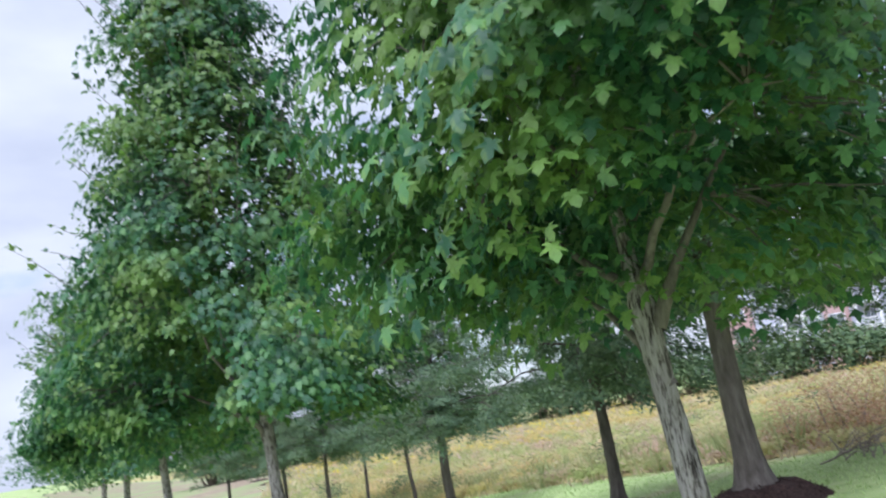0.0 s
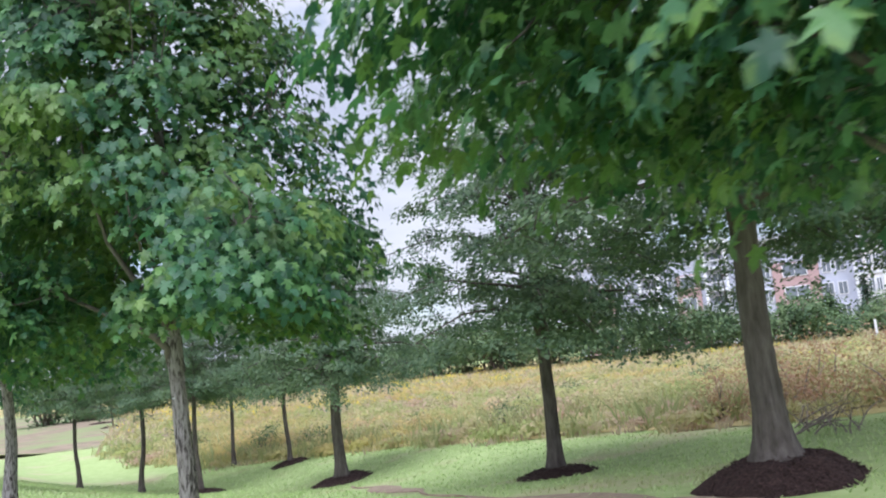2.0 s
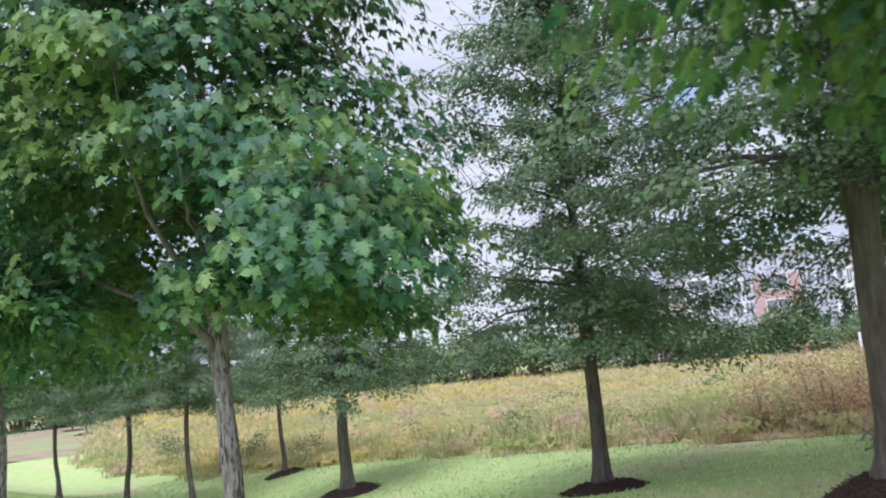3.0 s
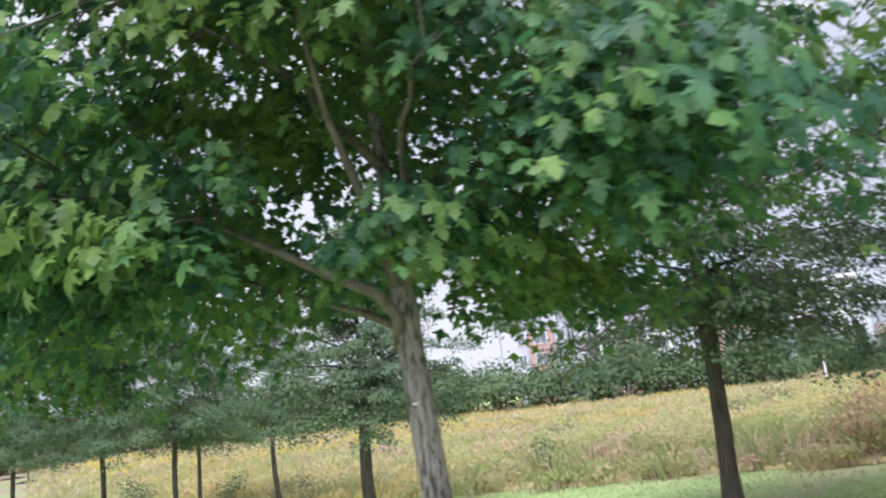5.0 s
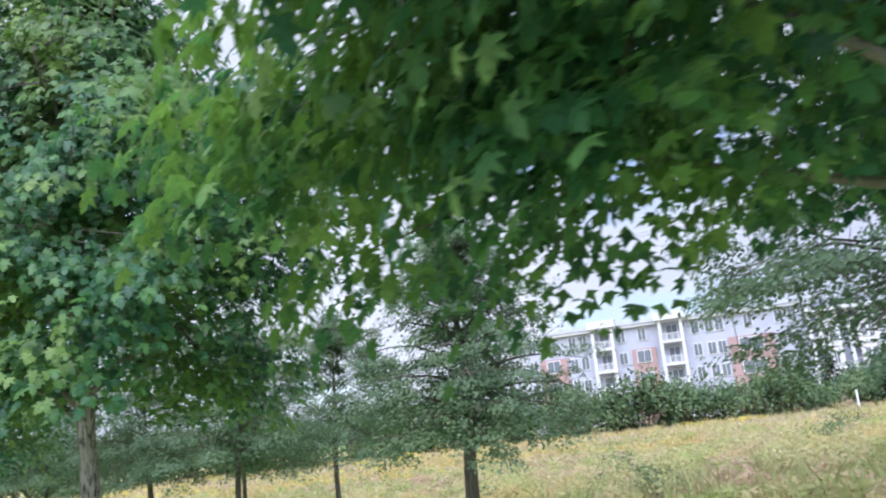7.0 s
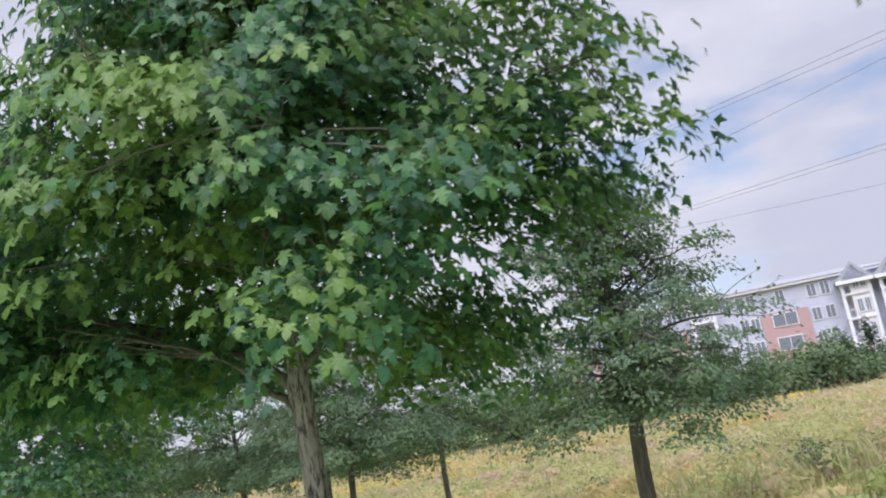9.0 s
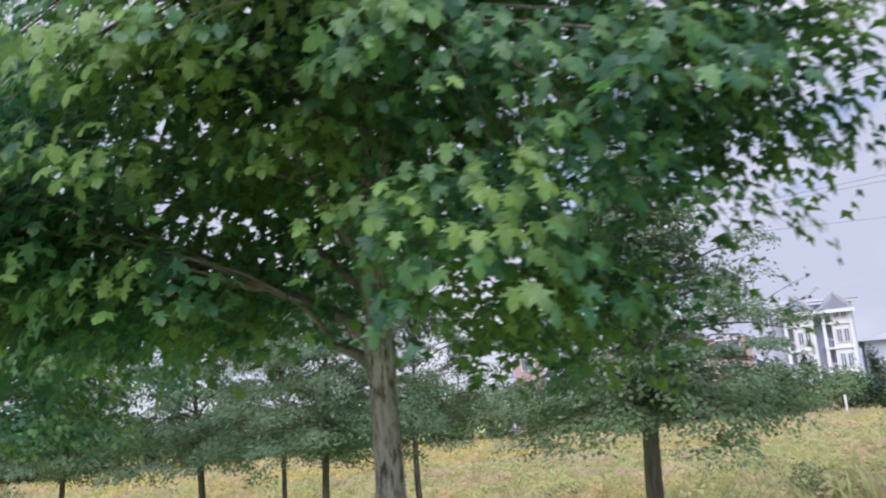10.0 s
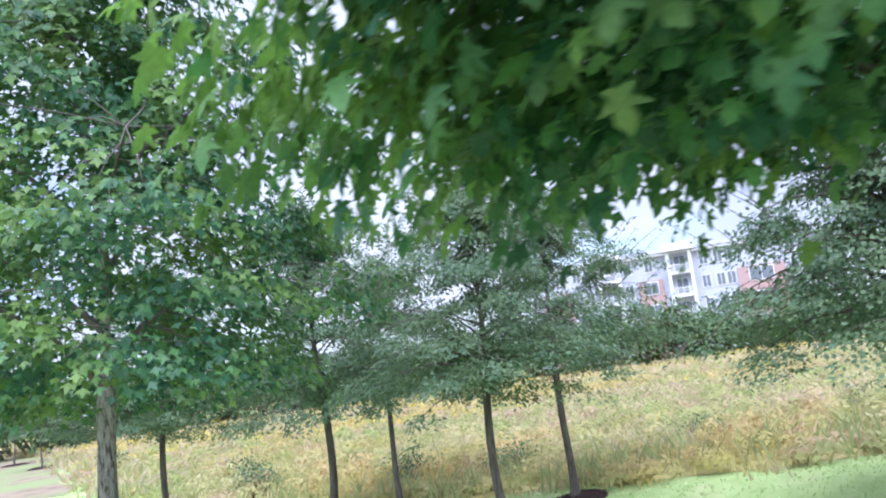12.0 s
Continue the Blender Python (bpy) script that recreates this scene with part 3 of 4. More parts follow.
b_right = [(3.33, 11.0, 2.3), (3.45, 10.88, 2.46), (3.6, 10.72, 2.62), (3.8, 10.5, 2.9)]
c_low = [(3.1, 18.06, 1.9), (3.09, 18.25, 2.0), (3.07, 18.42, 2.07), (2.9, 18.35, 2.2), (2.65, 18.26, 2.3)]
c_mid = [(3.1, 18.06, 2.02), (3.0, 18.32, 2.24), (2.9, 18.6, 2.4), (2.75, 18.95, 2.6)]
c_left = [(3.1, 18.06, 2.15), (2.97, 18.1, 2.55), (2.8, 18.2, 2.9), (2.65, 18.3, 3.3)]
a_left = [(3.53, 4.63, 1.8), (3.5, 4.75, 2.05), (3.46, 4.92, 2.25), (3.36, 5.2, 2.5)]
a_fork = [(3.53, 4.63, 2.1), (3.54, 4.74, 2.36), (3.57, 4.83, 2.6), (3.57, 4.92, 3.0), (3.5, 5.0, 3.6)]
a_right = [(3.53, 4.63, 2.12), (3.62, 4.52, 2.4), (3.78, 4.36, 2.75), (3.98, 4.1, 3.2)]
make_tree("maple", 11, at(3.76, 4.68), 7.5, 1.62, 2.1, 0.08, 310, 112, "street maple with pale furrowed bark and low forked crown", tuple(moved(q, 0.19, 0.07) for q in (a_left, a_fork, a_right)), lean=(-0.045, 0.019), shift=(0.26, -0.26), gap=((-142, 34, 2.75),), lobes=((-120, 1.9, 3.1, 3.9, 10), (118, 1.9, 2.4, 3.5, 20)), narrow=0.15, clear_x=0.7, keep_clear=1.35, detail_to=4.2)
maple_b = make_tree("maple", 23, at(3.31, 10.96), 8.2, 1.7, 2.1, 0.08, 340, 110, "green maple with a long low side branch over the lawn", tuple(moved(q, -0.06, -0.02) for q in (b_limb, b_limb_2, b_up, b_right)), lean=(-0.016, 0.017), shift=(-0.22, 0.15), gap=((-136, 28, 3.2), (45, 45, 2.5)), lobes=((142, 2.25, 2.3, 2.8, 15), (165, 2.1, 2.4, 3.0, 4), (-30, 1.4, 2.5, 3.2, 9), (-40, 1.7, 2.6, 3.4, 8), (-94, 2.0, 2.35, 3.1, 18), (0, 1.5, 2.2, 2.7, 9), (112, 2.75, 2.15, 2.95, 13)), narrow=0.2, clear_x=0.42, keep_clear=1.12, detail_to=4.2)
make_tree("maple", 37, at(3.1, 18.11), 6.4, 1.85, 2.1, 0.092, 330, 116, "dense dark green maple with cracked grey trunk", tuple(moved(q, -0.02, 0.06) for q in (c_low, c_mid, c_left)), lean=(-0.009, 0.007), narrow=0.22, shift=(-0.1, 0.05), gap=((-60, 26, 2.7), (35, 45, 2.9), (-150, 26, 3.1)), lobes=((152, 2.4, 2.35, 2.85, 15), (125, 2.2, 2.4, 2.8, 6), (-19, 1.7, 1.95, 2.6, 7), (-70, 2.5, 2.7, 4.4, 26)), clear_x=0.02, keep_clear=1.12, detail_to=4.2)
make_tree("maple", 41, at(3.2, 25.6), 7.1, 2.35, 1.8, 0.1, 260, 140, "yellowish green maple further along the lawn")
make_tree("maple", 53, at(3.2, 33.0), 7.0, 2.2, 1.8, 0.1, 200, 110, "green maple at the far end of the row")

# a pale mark on the bark
MARK_Z = 1.54
ring = np.array([v.co[:] for c in maple_b.children if c.name.startswith("trunk") for v in c.data.vertices if abs(v.co.z - MARK_Z) < 0.04])
mark_x, mark_y = ring[:, 0].mean(), ring[:, 1].mean()
ring_az = np.degrees(np.arctan2(ring[:, 1] - mark_y, ring[:, 0] - mark_x)) % 360
ring_r = np.hypot(ring[:, 0] - mark_x, ring[:, 1] - mark_y)
bm = bmesh.new()
for i in range(6):
    a_m = 192 + 5 * i
    r_m = ring_r[np.abs(ring_az - a_m) < 5].max() + 0.002
    for k in range(2):
        bm.verts.new((mark_x + r_m * math.cos(radians(a_m)), mark_y + r_m * math.sin(radians(a_m)), MARK_Z + (0.011 + 0.003 * math.sin(5 * i)) * k + 0.002 * math.sin(2.2 * i)))
bm.verts.ensure_lookup_table()
for i in range(5):
    bm.faces.new([bm.verts[j] for j in (2 * i, 2 * i + 2, 2 * i + 3, 2 * i + 1)])
part("bark_mark", bm, WHITE_TRIM, maple_b, "small pale mark on the bark")

oak_a = make_tree("oak", 61, at(7.74, 8.23, 0.2), 8.8, 2.6, 2.35, 0.135, 310, 145, "stout dark-trunked oak in a mulch bed", lean=(-0.011, 0.023), detail_to=1.0)
oak_b = make_tree("oak", 67, at(9.41, 12.88, 0.05), 8.4, 2.4, 2.2, 0.1, 310, 140, "slim oak with drooping fine-leaved branches on the lawn", detail_to=1.0)
oak_c = make_tree("oak", 71, at(10.24, 20.76, 0.05), 6.0, 2.05, 2.4, 0.122, 230, 140, "cone-shaped oak with greyish leaves on the lawn", detail_to=1.0)
oak_d = make_tree("oak", 73, at(8.89, 26.0), 5.7, 2.05, 2.65, 0.066, 135, 160, "young oak with pale thin crown")


def again(tree, x, y, dz, turn, size, label, tilt=(0, 0)):
    c = copy_thing(tree, pose(*at(x, y, dz), -math.degrees(tilt[1]), math.degrees(tilt[0]), 0) @ pose(0, 0, 0, 0, 0, turn))
    c.scale = (size, size, size)
    return tagged(c, label)


again(oak_b, 11.2, 8.05, 0.1, 140, 1.0, "oak with leaning dark trunk beside the meadow", (-0.025, 0.045))
again(oak_d, 12.13, 27.26, 0.0, 80, 1.0, "thin young oak at the meadow edge")
again(oak_d, 8.37, 29.42, 0.0, 200, 1.08, "young oak with dark trunk before tall straw grass")
again(oak_d, 12.45, 32.37, 0.0, 300, 1.0, "thin young oak behind the others at the meadow edge")
again(oak_d, 7.54, 33.28, 0.0, 20, 1.0, "small oak with sparse low branches")
again(oak_d, 20.0, 76.0, 0.0, 110, 0.9, "small far oak on the lower lawn")
again(oak_d, 21.5, 86.0, 0.0, 250, 0.9, "small far oak standing in a mulch bed")


# ---- mulch ----
def mulch_bed(x, y, r, h, seed, label, mat=None, name="mulch_bed"):
    mat = mat or MULCH
    verts, faces, rings, seg = [], [], 16, 60
    z0 = [[0] * seg for _ in range(rings)]
    for i in range(rings):
        s = i / (rings - 1)
        for k in range(seg):
            a = 2 * math.pi * k / seg
            edge = r * (1 + 0.12 * noise.noise(Vector((math.cos(a) * 1.7 + seed, math.sin(a) * 1.7, 0))) + 0.05 * noise.noise(Vector((math.cos(a) * 6, math.sin(a) * 6, seed))))
            px_, py_ = x + edge * s * math.cos(a), y + edge * s * math.sin(a)
            lump = 0.045 * noise.noise(Vector((px_ * 5, py_ * 5, seed))) + 0.025 * noise.noise(Vector((px_ * 14, py_ * 14, seed)))
            up = h * (1 - s ** 2.2) * (0.75 + 0.25 * math.exp(-((s - 0.55) / 0.25) ** 2)) + lump * (1 - s ** 6)
            verts.append((px_, py_, float(height(px_, py_)) + up - 0.02 * (s == 1)))
    for i in range(rings - 1):
        for k in range(seg):
            a, b = i * seg + k, i * seg + (k + 1) % seg
            faces.append((a, a + seg, b + seg, b))
    bed = tagged(new(name, mesh_from(name, verts, faces, mat, False)), label, "mulch", "mulch beds")
    # loose chips
    rnd = np.random.default_rng(int(seed * 10) + 5)
    m = 1700
    a, s = rnd.random(m) * 2 * math.pi, rnd.random(m) ** 0.5
    cx, cy = x + r * s * np.cos(a), y + r * s * np.sin(a)
    cz = height(cx, cy) + h * (1 - s ** 2.2) * (0.75 + 0.25 * np.exp(-((s - 0.55) / 0.25) ** 2)) + 0.012
    chips = leaf_mass("chips", "oak_far", np.stack([cx, cy, cz], -1), rnd.normal(0, 0.5, (m, 3)) + (0, 0, 0.8), rnd.normal(0, 1, (m, 3)), 0.015 + 0.03 * rnd.random(m), mat)
    part_me("loose_mulch", chips, bed, "", "stuff")


mulch_bed(7.74, 8.23, 0.76, 0.26, 1.3, "broad dark mulch mound round an oak trunk")
mulch_bed(9.41, 12.88, 0.62, 0.13, 2.7, "low dark mulch ring round a slim oak")
mulch_bed(10.24, 20.76, 0.7, 0.17, 4.1, "reddish brown mulch mound round an oak")
mulch_bed(12.13, 27.26, 0.6, 0.12, 5.3, "small mulch ring at the meadow edge")
mulch_bed(11.2, 8.05, 0.8, 0.2, 6.9, "dark mulch mound below a leaning oak")
mulch_bed(8.89, 26.0, 0.65, 0.12, 7.7, "mulch ring round a young oak")
mulch_bed(20.0, 76.0, 1.0, 0.15, 8.1, "far brown mulch ring on the lower lawn")
mulch_bed(21.5, 86.0, 1.1, 0.15, 9.2, "far brown mulch ring on the lower lawn")


# ---- meadow plants ----
def blade_field(name, px_, py_, tall, wide, bend, mat, lift=0.0, seed=1):
    """One curved blade of four triangles at each place."""
    rnd = np.random.default_rng(seed)
    m = len(px_)
    a = rnd.random(m) * 2 * math.pi
    lean = np.stack([np.cos(a), np.sin(a)], -1) * (bend * (0.3 + rnd.random(m)))[:, None] * tall[:, None]
    b = rnd.random(m) * math.pi
    side = np.stack([np.cos(b), np.sin(b), 0 * b], -1) * wide[:, None] / 2
    root = np.stack([px_, py_, height(px_, py_) + lift], -1)
    mid = root + np.concatenate([lean * 0.35, (tall * 0.58)[:, None]], -1)
    tip = root + np.concatenate([lean, tall[:, None]], -1)
    v = np.stack([root - side, root + side, mid + side * 0.8, mid - side * 0.8, tip], 1)
    t = np.array([(0, 1, 2), (0, 2, 3), (3, 2, 4)])
    tris = (t[None] + (np.arange(m) * 5)[:, None, None]).reshape(-1, 3)
    return tri_mesh(name, v.reshape(-1, 3), tris, mat)


def scatter(seed, count, r0, r1, a0=-2.0, a1=84.0, power=1.0):
    """Places in the meadow, by distance and bearing from the middle of the path."""
    rnd = np.random.default_rng(seed)
    r = r0 + (r1 - r0) * rnd.random(count) ** power
    a = np.radians(a0 + (a1 - a0) * rnd.random(count))
    x, y = 0.5 + r * np.sin(a), 9 + r * np.cos(a)
    ok = (x > edge_x(y) + 0.1 * rnd.random(count)) & (x < 103)
    return x[ok], y[ok], r[ok]


def clumped(seed, x, y, n, spread):
    rnd = np.random.default_rng(seed)
    return np.repeat(x, n) + rnd.normal(0, spread, len(x) * n), np.repeat(y, n) + rnd.normal(0, spread, len(x) * n)


x, y, r = scatter(3, 5200, 13, 48, power=0.9)
cx, cy = clumped(4, x, y, 13, 0.2)
rr = np.random.default_rng(5).random(len(cx))
tagged(new("meadow_grass", blade_field("meadow_grass", cx, cy, (0.25 + 0.5 * rr) * np.clip((cx - edge_x(cy)) / 3.0, 0.3, 1), 0.025 + 0.03 * rr, 1.0, MEADOW_GRASS, seed=6)), "tall dry straw-coloured meadow grass", "grass", kind="stuff")
x, y, r = scatter(8, 6500, 40, 108, power=0.85)
cx, cy = clumped(9, x, y, 7, 0.55)
rr = np.random.default_rng(10).random(len(cx))
tagged(new("far_meadow_grass", blade_field("far_meadow_grass", cx, cy, 0.35 + 0.5 * rr, 0.12 + 0.14 * rr, 0.9, MEADOW_GRASS, seed=11)), "tall dry meadow grass further up the slope", "grass", kind="stuff")
x, y, r = scatter(12, 1500, 14, 45)
cx, cy = clumped(13, x, y, 12, 0.22)
rr = np.random.default_rng(14).random(len(cx))
tagged(new("weeds", blade_field("weeds", cx, cy, 0.3 + 0.5 * rr, 0.035 + 0.03 * rr, 0.6, WEED_GREEN, seed=15)), "green leafy weeds among the dry grass", "weeds", kind="stuff")


def drift(x, y):
    return np.array([noise.noise(Vector((a * 0.07, b * 0.11, 3.3))) + 0.5 * noise.noise(Vector((a * 0.3, b * 0.3, 8.0))) for a, b in zip(x, y)])


x, y, r = scatter(16, 6500, 15, 100)
sel = drift(x, y) > np.where(r < 40, 0.66, 0.32)
x, y, r = x[sel], y[sel], r[sel]
cx, cy = clumped(17, x, y, 6, 0.28)
rnd_g = np.random.default_rng(18)
hz = height(cx, cy) + 0.4 + 0.35 * rnd_g.random(len(cx))
heads = leaf_mass("goldenrod", "oak", np.stack([cx, cy, hz], -1), rnd_g.normal(0, 0.6, (len(cx), 3)) + (-0.4, -0.3, 0.6), rnd_g.normal(0, 0.7, (len(cx), 3)) + (0, 0, 0.6),
                  0.025 + 0.045 * rnd_g.random(len(cx)) + 0.0015 * np.hypot(cx, cy), GOLDENROD)
tagged(new("goldenrod", heads), "yellow goldenrod flower heads above the meadow grass", "flowers", kind="stuff")

# rounded leafy clumps of weeds
x, y, r = scatter(40, 3600, 13, 60, power=1.0)
m_c = 60
rnd_f = np.random.default_rng(41)
rad_c = np.repeat(0.18 + 0.36 * rnd_f.random(len(x)), m_c)
dirs = rnd_f.normal(0, 1, (len(x) * m_c, 3))
dirs /= np.linalg.norm(dirs, axis=1, keepdims=True)
dirs[:, 2] = np.abs(dirs[:, 2])
fx, fy = np.repeat(x, m_c) + dirs[:, 0] * rad_c, np.repeat(y, m_c) + dirs[:, 1] * rad_c
low_f = np.repeat(np.clip((x - edge_x(y)) / 3.0, 0.35, 1), m_c)
fz = height(fx, fy) + 0.08 + dirs[:, 2] * rad_c * 1.25 * low_f + 0.18 * low_f
forbs = leaf_mass("forbs", "oak_far", np.stack([fx, fy, fz], -1), dirs + rnd_f.normal(0, 0.35, dirs.shape), rnd_f.normal(0, 0.7, dirs.shape) + (0, 0, 0.5),
                  (0.07 + 0.07 * rnd_f.random(len(fx))) * (1 + np.repeat(r, m_c) / 60), FORB)
tagged(new("forbs", forbs), "rounded clumps of green, yellow and brownish weeds", "weeds", kind="stuff")

# short blades on the lawn
rl = np.random.default_rng(20)
lx, ly = 1.6 + 12.2 * rl.random(52000), -1 + 36 * rl.random(52000)
soil_here = (np.abs(lx - np.interp(ly, [2, 8.7, 12, 17, 20], [6.6, 6.95, 7.15, 8.8, 9.6])) < 0.4) & (ly < 18.5)
keep_l = ((lx < edge_x(ly)) & (~soil_here | (rl.random(52000) < 0.15)))
for bx, by, br in ((7.74, 8.23, 0.74), (9.41, 12.88, 0.6), (10.24, 20.76, 0.68), (11.2, 8.05, 0.78), (8.89, 26.0, 0.6)):
    keep_l &= (lx - bx) ** 2 + (ly - by) ** 2 > br * br
lx, ly = lx[keep_l], ly[keep_l]
rr = rl.random(len(lx))
tagged(new("lawn_grass", blade_field("lawn_grass", lx, ly, 0.02 + 0.035 * rr, 0.014 + 0.012 * rr, 1.1, LAWN_BLADE, seed=21)), "short mown green grass blades", "grass", kind="stuff")


# ---- shrubs ----
def make_shrub(name, seed, base, w, h, mat, label, category, leaves, leaf, group, cone=False):
    rnd = np.random.default_rng(seed)
    root = tagged(new(name), label, category, group)
    root.location = base
    lv, lf = [], []
    P = []
    for k in range(16):
        az, s = rnd.random() * 2 * math.pi, rnd.random()
        rr = w * (0.15 + 0.75 * rnd.random()) * ((1 - s) if cone else math.sqrt(max(0.05, 1 - (s - 0.35) ** 2 * 1.6)))
        tip = np.array([rr * math.cos(az), rr * math.sin(az), h * (0.15 + 0.8 * s)])
        tube(curve((rnd.normal(0, 0.1 * w), rnd.normal(0, 0.1 * w), -0.1), tip, 4, 0.05 * h, 0.02 * w, rnd), [0.03 * w, 0.02 * w, 0.012 * w, 0.005 * w], 5, lv, lf)
        P.append(tip + rnd.normal(0, 1, (leaves // 16, 3)) * np.array([w * 0.24, w * 0.24, h * 0.13]) * (0.6 if cone else 1))
    P = np.concatenate(P)
    P[:, 2] = np.maximum(P[:, 2], 0.03)
    part_me("woody_growth", mesh_from("woody_growth", lv, lf, GREY_TWIG, True), root, "", "stuff")
    outward = P * np.array([1, 1, 0.6]) / w
    part_me("foliage", leaf_mass("foliage", "oak_far", P, outward + rnd.normal(0, 0.6, P.shape) + (0, 0, 0.5), rnd.normal(0, 0.8, P.shape) + (0, 0, -0.2), leaf * (0.6 + 0.8 * rnd.random(len(P))), mat), root, "", "stuff")
    return root


red_a = make_shrub("shrub", 101, at(14.0, 12.0), 1.1, 1.2, RED_LEAF, "rust-brown bushy shrub at the lawn edge", "shrub", 2200, 0.07, "rusty shrubs")
for sx, sy, st, sz in ((14.2, 13.3, 70, 0.8), (15.6, 12.2, 160, 1.1), (14.6, 10.2, 250, 1.0), (16.5, 13.8, 30, 0.9), (14.3, 8.2, 300, 1.15), (15.2, 6.4, 200, 1.2)):
    again(red_a, sx, sy, -0.02, st, sz, "rust-brown bushy shrub among the meadow weeds")
weed_a = make_shrub("shrub", 103, at(15.2, 20.5), 0.7, 0.8, SHRUB_LEAF, "low green bush in the meadow", "shrub", 900, 0.06, "meadow bushes")
for sx, sy, st, sz in ((19, 24, 70, 1.1), (24, 21, 160, 1.3), (17, 27, 30, 1.0), (27, 30, 90, 1.4), (21, 16, 210, 1.0), (33, 24, 280, 1.5), (15.4, 31.5, 130, 1.2), (14.6, 34.6, 200, 1.4), (13.6, 40, 10, 1.5)):
    again(weed_a, sx, sy, -0.02, st, sz, "low green bush in the meadow")

# hedge of bushes along the top of the meadow
hedge_a = make_shrub("hedge_bush", 111, at(98, 40), 3.6, 5.2, SHRUB_LEAF, "tall unclipped green hedge bush above the meadow", "bush", 2600, 0.42, "hedge bushes")
hedge_b = make_shrub("hedge_bush", 113, at(99, 47), 3.2, 4.4, SHRUB_LEAF, "rounded green hedge bush above the meadow", "bush", 2400, 0.38, "hedge bushes")
conifer = make_shrub("conifer", 117, at(97, 51), 2.4, 6.6, CONIFER_LEAF, "dark conical evergreen before the apartment building", "tree", 2400, 0.36, "evergreens", True)
rh = np.random.default_rng(31)
for i in range(34):
    a = math.radians(12 + i * 2.15 + rh.normal(0, 0.35))
    d = 92 + 5 * rh.random() - 8 * max(0, math.sin(a * 2 - 0.6)) ** 4
    src = (hedge_a, hedge_b)[i % 2]
    again(src, 0.5 + d * math.sin(a), 9 + d * math.cos(a), -0.3, 360 * rh.random(), (0.95 if i < 22 else 0.72 if i < 27 else 0.45) + 0.36 * rh.random(), "green hedge bush in the row above the meadow")
for a, d, s in ((66.5, 90, 0.8), (63.5, 92, 0.7), (71.5, 88, 0.9), (73.5, 91, 1.0), (58.0, 93, 0.75)):
    a = math.radians(a)
    again(conifer, 0.5 + d * math.sin(a), 12 + d * math.cos(a), -0.2, a * 300, s, "dark evergreen before the apartment building")

# white marker posts in the meadow
for px_, py_ in ((76.0, 40.3), (70.0, 66.6)):
    bm = bmesh.new()
    bmesh.ops.create_cone(bm, cap_ends=True, segments=12, radius1=0.1, radius2=0.1, depth=2.0, matrix=Matrix.Translation((0, 0, 0.9)))
    me = bpy.data.meshes.new("marker_post")
    bm.to_mesh(me)
    bm.free()
    me.materials.append(WHITE_TRIM)
    post = tagged(new("marker_post", me), "thin white marker post standing in the meadow", "post", "marker posts")
    post.location = at(px_, py_)


# ---- apartment building ----
house = tagged(new("apartment_building"), "four-storey pale-sided apartment building with red brick panels and balconies", "building")
yaw_b = -63.0
house.matrix_basis = pose(98.9, 70.6, 1.5, 0, 0, yaw_b)
# local x runs along the facade (to the viewer's right), local -y faces the meadow
FLOORS, STOREY = 4, 3.0
part("wall", boxed(-21, 0, -2, 24.2, 16, FLOORS * STOREY), SIDING, house, "white siding with bluish shade put into its colour")
bm = bmesh.new()
rv = [bm.verts.new(p) for p in ((-22, -0.7, 12.0), (25, -0.7, 12.0), (25, 16.7, 12.0), (-22, 16.7, 12.0), (-15, 8, 13.4), (18, 8, 13.4))]
for q in ((0, 1, 5, 4), (1, 2, 5), (2, 3, 4, 5), (3, 0, 4), (3, 2, 1, 0)):
    bm.faces.new([rv[i] for i in q])
part("roof", bm, ROOFING, house, "low grey hipped roof")
part("cornice", boxed(-21.6, -0.55, 11.65, 24.8, -0.02, 11.98), WHITE_TRIM, house)


def window(x, z, w, h, y=0.0):
    fr = part("window", boxed(x - w / 2 - 0.12, y - 0.1, z - 0.12, x + w / 2 + 0.12, y - 0.02, z + h + 0.12), WHITE_TRIM, house)
    for k in (0, 1):
        x0 = x - w / 2 + k * (w / 2 + 0.04)
        part("pane", boxed(x0, y - 0.13, z, x0 + w / 2 - 0.04, y - 0.105, z + h), GLASS, fr)


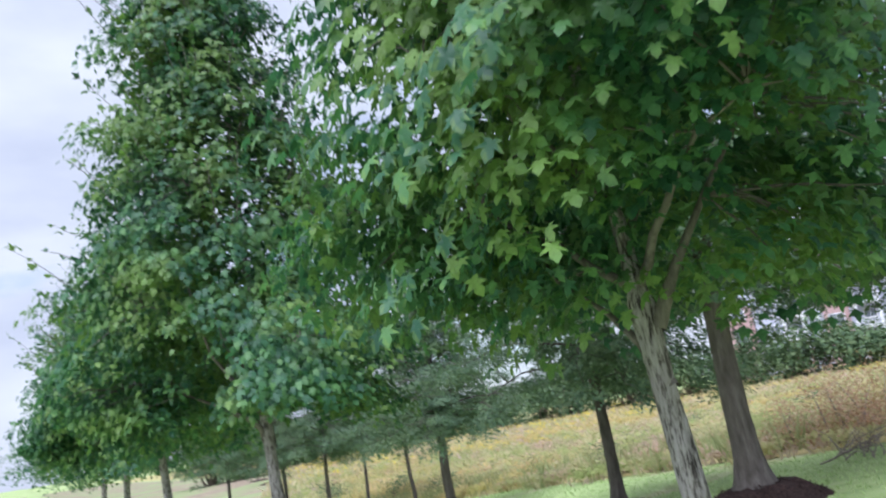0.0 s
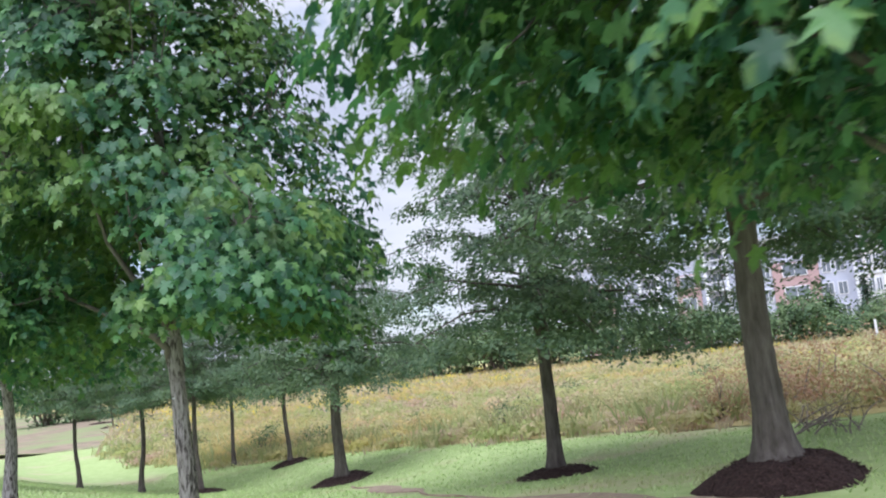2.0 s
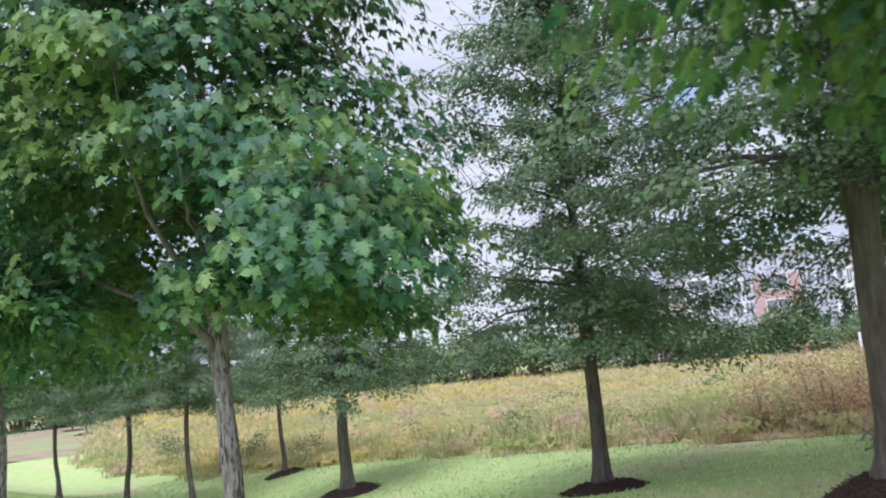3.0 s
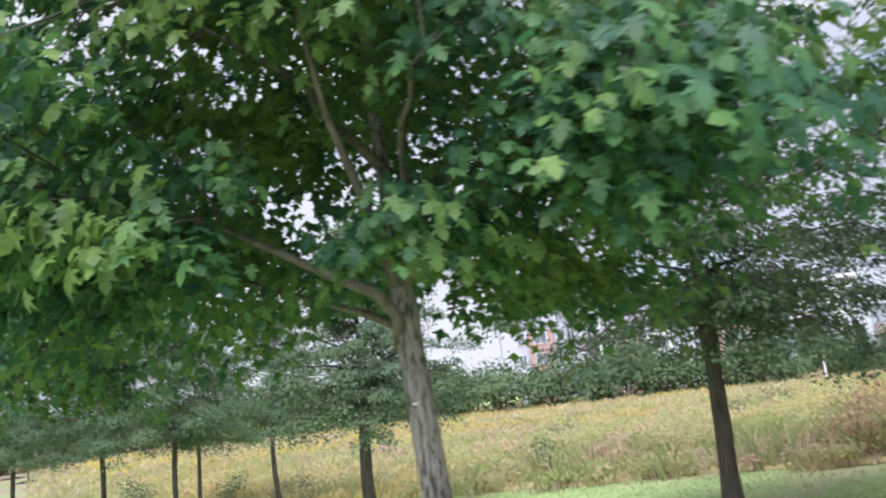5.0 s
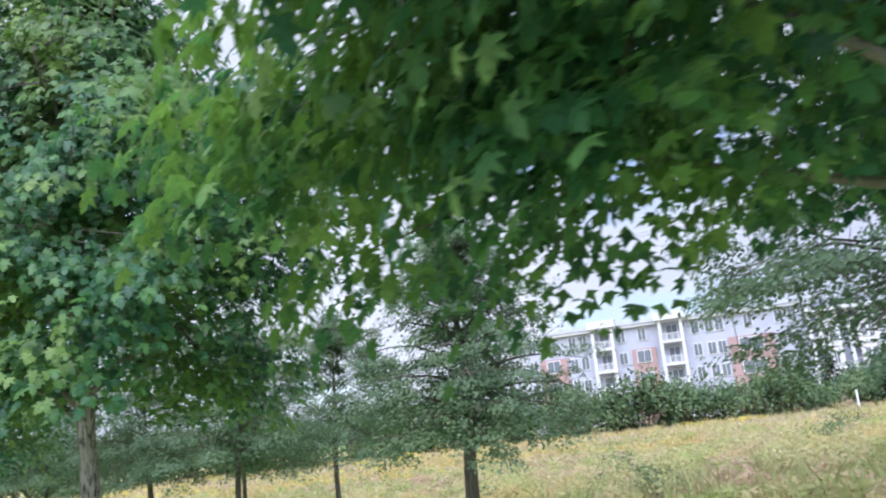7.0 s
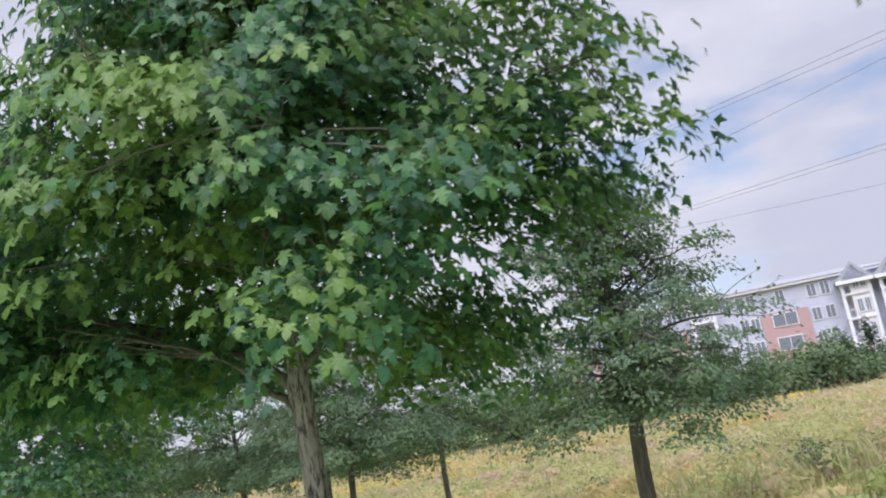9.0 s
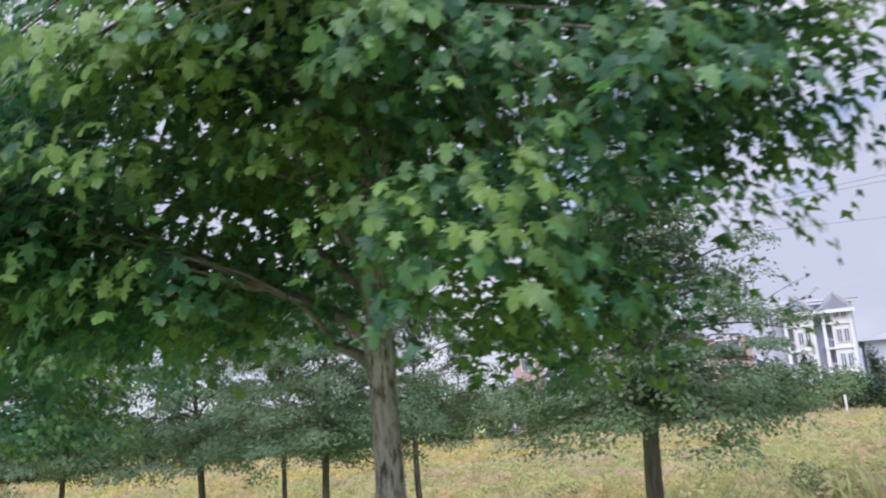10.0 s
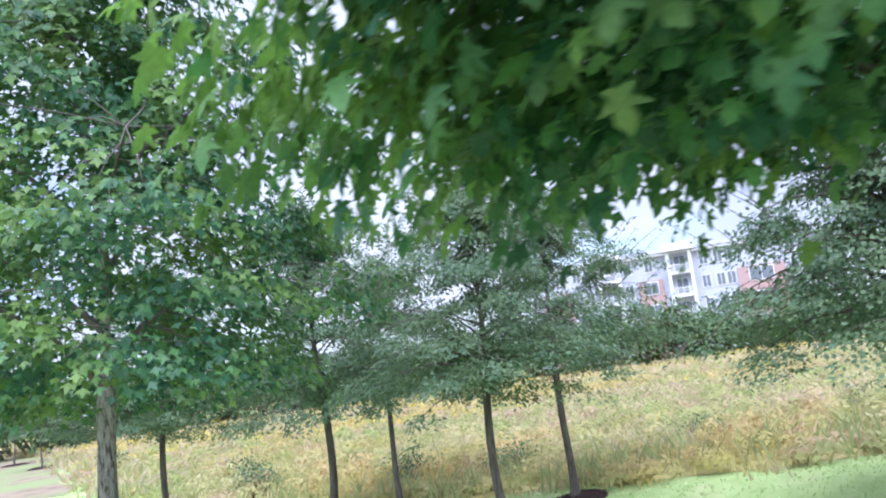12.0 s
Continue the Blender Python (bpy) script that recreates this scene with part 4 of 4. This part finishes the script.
def balcony_bay(x0, w, top, gable, depth=1.8):
    """A projecting stack of balconies between white posts, with a low cap or a gable."""
    for px_ in (x0, x0 + w - 0.4):
        part("bay_post", boxed(px_, -depth, -2, px_ + 0.4, -depth + 0.4, top), WHITE_TRIM, house)
    for f in range(FLOORS):
        z = f * STOREY
        slab = part("balcony", boxed(x0, -depth - 0.05, z - 0.15, x0 + w, -0.02, z + 0.12), WHITE_TRIM, house)
        if gable:
            # a solid bay with paired windows fills most of the width beside a narrow balcony
            part("bay_wall", boxed(x0 + 1.1, -depth + 0.13, z + 0.125, x0 + w - 0.41, -0.03, z + STOREY - 0.16), BAY_SIDING, house, "white siding of a projecting bay")
            for wx in (x0 + 1.25 + (w - 1.66) * 0.3, x0 + 1.25 + (w - 1.66) * 0.75):
                window(wx, z + 0.7, 0.5, 1.5, -depth + 0.12)
            part("rail", boxed(x0 + 0.42, -depth, z + 1.0, x0 + 1.09, -depth + 0.08, z + 1.1), WHITE_TRIM, slab)
            continue
        part("rail", boxed(x0 + 0.42, -depth, z + 1.0, x0 + w - 0.42, -depth + 0.08, z + 1.1), WHITE_TRIM, slab)
        for k in range(9):
            bx = x0 + 0.6 + k * (w - 1.3) / 8
            part("baluster", boxed(bx, -depth + 0.01, z + 0.121, bx + 0.07, -depth + 0.07, z + 0.999), WHITE_TRIM, slab)
        window(x0 + w / 2, z + 0.35, w * 0.42, 1.9)
    if gable:
        bm2 = bmesh.new()
        g = [bm2.verts.new(p) for p in ((x0 - 0.5, -depth - 0.5, top), (x0 + w + 0.5, -depth - 0.5, top), (x0 + w / 2, -depth - 0.5, top + 2.3),
                                        (x0 - 0.5, 8, top), (x0 + w + 0.5, 8, top), (x0 + w / 2, 8, top + 2.3))]
        for q in ((0, 1, 2), (5, 4, 3), (0, 2, 5, 3), (2, 1, 4, 5), (1, 0, 3, 4)):
            bm2.faces.new([g[i] for i in q])
        part("gable_roof", bm2, ROOFING, house, "grey gabled roof over the balconies")
        part("gable_board", boxed(x0 - 0.4, -depth - 0.62, top - 0.35, x0 + w + 0.4, -depth - 0.51, top + 0.1), WHITE_TRIM, house)
        bm3 = bmesh.new()
        g = [bm3.verts.new(p) for p in ((x0 + 0.2, -depth - 0.56, top + 0.15), (x0 + w - 0.2, -depth - 0.56, top + 0.15), (x0 + w / 2, -depth - 0.56, top + 1.9))]
        bm3.faces.new(g)
        bmesh.ops.solidify(bm3, geom=bm3.faces[:], thickness=0.05)
        part("gable_face", bm3, SIDING, house)
    else:
        part("bay_cap", boxed(x0 - 0.4, -depth - 0.4, top - 0.1, x0 + w + 0.4, -0.6, top + 0.9), WHITE_TRIM, house)


def brick_panel(x0, w, z0, z1):
    part("brick_panel", boxed(x0, -0.35, z0, x0 + w, -0.01, z1), BRICK_RED, house, "flat panel of red brick")


balcony_bay(-11.4, 3.0, 12.0, False)
balcony_bay(-2.4, 3.2, 12.0, False)
balcony_bay(15.8, 3.5, 10.6, True)
balcony_bay(20.2, 3.5, 10.6, True)
for bx, bw in ((-19.2, 3.8), (-6.4, 3.2), (6.1, 5.7)):
    brick_panel(bx, bw, -2, 8.6)
part("brick_base", boxed(15.5, -2.2, -2.2, 24.0, -1.85, 1.2), BRICK_RED, house)
for f in range(FLOORS):
    for wx in (-20.2, -17.3, -14.4, -12.9, -7.6, -4.8, 2.2, 4.0, 5.3, 8.9, 12.7, 14.3):
        panel = f < 3 and (-19.2 < wx < -15.4 or -6.4 < wx < -3.2 or 6.1 < wx < 11.8)
        window(wx, f * STOREY + 0.8, (2.8 if wx > 6 else 1.7) if panel else 0.95, 1.5, -0.36 if panel else 0.0)


annex = tagged(new("apartment_wing"), "lower pale-sided wing of the apartment building with a red brick corner", "building")
annex.matrix_basis = pose(114.0, 46.5, 0.2, 0, 0, yaw_b - 8)
part("wall", boxed(-3, 0, -2, 32, 14, 8.0), SIDING, annex)
bm = bmesh.new()
rv = [bm.verts.new(p) for p in ((-4, -0.8, 8.0), (33, -0.8, 8.0), (33, 14.8, 8.0), (-4, 14.8, 8.0), (2, 7, 9.6), (27, 7, 9.6))]
for q in ((0, 1, 5, 4), (1, 2, 5), (2, 3, 4, 5), (3, 0, 4), (3, 2, 1, 0)):
    bm.faces.new([rv[i] for i in q])
part("roof", bm, ROOFING, annex)
part("brick_panel", boxed(-2.6, -0.3, -2, 1.4, -0.01, 5.6), BRICK_RED, annex)
for f in range(2):
    for k in range(7):
        wx = -0.6 + k * 4.6
        fr = part("window", boxed(wx - 0.95, -0.42, f * 3 + 0.9, wx + 0.95, -0.31, f * 3 + 2.6), WHITE_TRIM, annex)
        part("pane", boxed(wx - 0.8, -0.46, f * 3 + 1.05, wx + 0.8, -0.425, f * 3 + 2.45), GLASS, fr)


# ---- power lines ----
def wire(a, b, sag, thick):
    lv, lf = [], []
    tube(curve(a, b, 40, -sag), [thick] * 40, 6, lv, lf)
    ob = tagged(new("power_line", mesh_from("power_line", lv, lf, WIRE, True)), "thin dark overhead power line against the clouds", "power line", "power lines")
    return ob


def sky_point(bearing, elev, d):
    a = math.radians(bearing)
    return (0.4 + d * math.sin(a), 14.2 + d * math.cos(a), 1.4 + d * math.tan(math.radians(elev)))


for e1, e2, th in ((19.2, 19.8, 0.022), (18.8, 19.3, 0.022), (17.4, 18.4, 0.02), (13.0, 13.25, 0.022), (12.7, 12.9, 0.02), (10.9, 10.6, 0.018)):
    a, b = np.array(sky_point(70.0, e1, 92)), np.array(sky_point(76.2, e2, 86))
    d = b - a
    wire(a - d * 5.0, b + d * 4.0, 0.0, th)


# ---- small things ----
def brush_pile(x, y, seed):
    rnd = np.random.default_rng(seed)
    pile = tagged(new("brush_pile"), "small heap of fallen grey twigs lying on the lawn", "branches")
    pile.location = at(x, y)
    for k in range(9):
        lv, lf = [], []
        a, ln = rnd.normal(0.35, 0.5), 0.7 + 0.9 * rnd.random()
        ox, oy = rnd.normal(0, 0.25, 2)
        p0 = np.array([ox - ln / 2 * math.cos(a), oy - ln / 2 * math.sin(a), 0.015])
        p1 = np.array([ox + ln / 2 * math.cos(a), oy + ln / 2 * math.sin(a), 0.06 + 0.3 * rnd.random()])
        pts_k = curve(p0, p1, 7, 0.05, 0.012, rnd)
        tube(pts_k, [0.014 - 0.0015 * i for i in range(7)], 6, lv, lf)
        for i in (2, 4, 5):
            tube(curve(pts_k[i], pts_k[i] + rnd.normal(0, 0.14, 3) + np.array([0, 0, 0.08]), 4, 0.0, 0.008, rnd), [0.006, 0.005, 0.004, 0.002], 5, lv, lf)
        part_me("stick", mesh_from("stick", lv, lf, GREY_TWIG, True), pile)


brush_pile(11.7, 9.9, 5)
brush_pile(12.6, 10.6, 6)
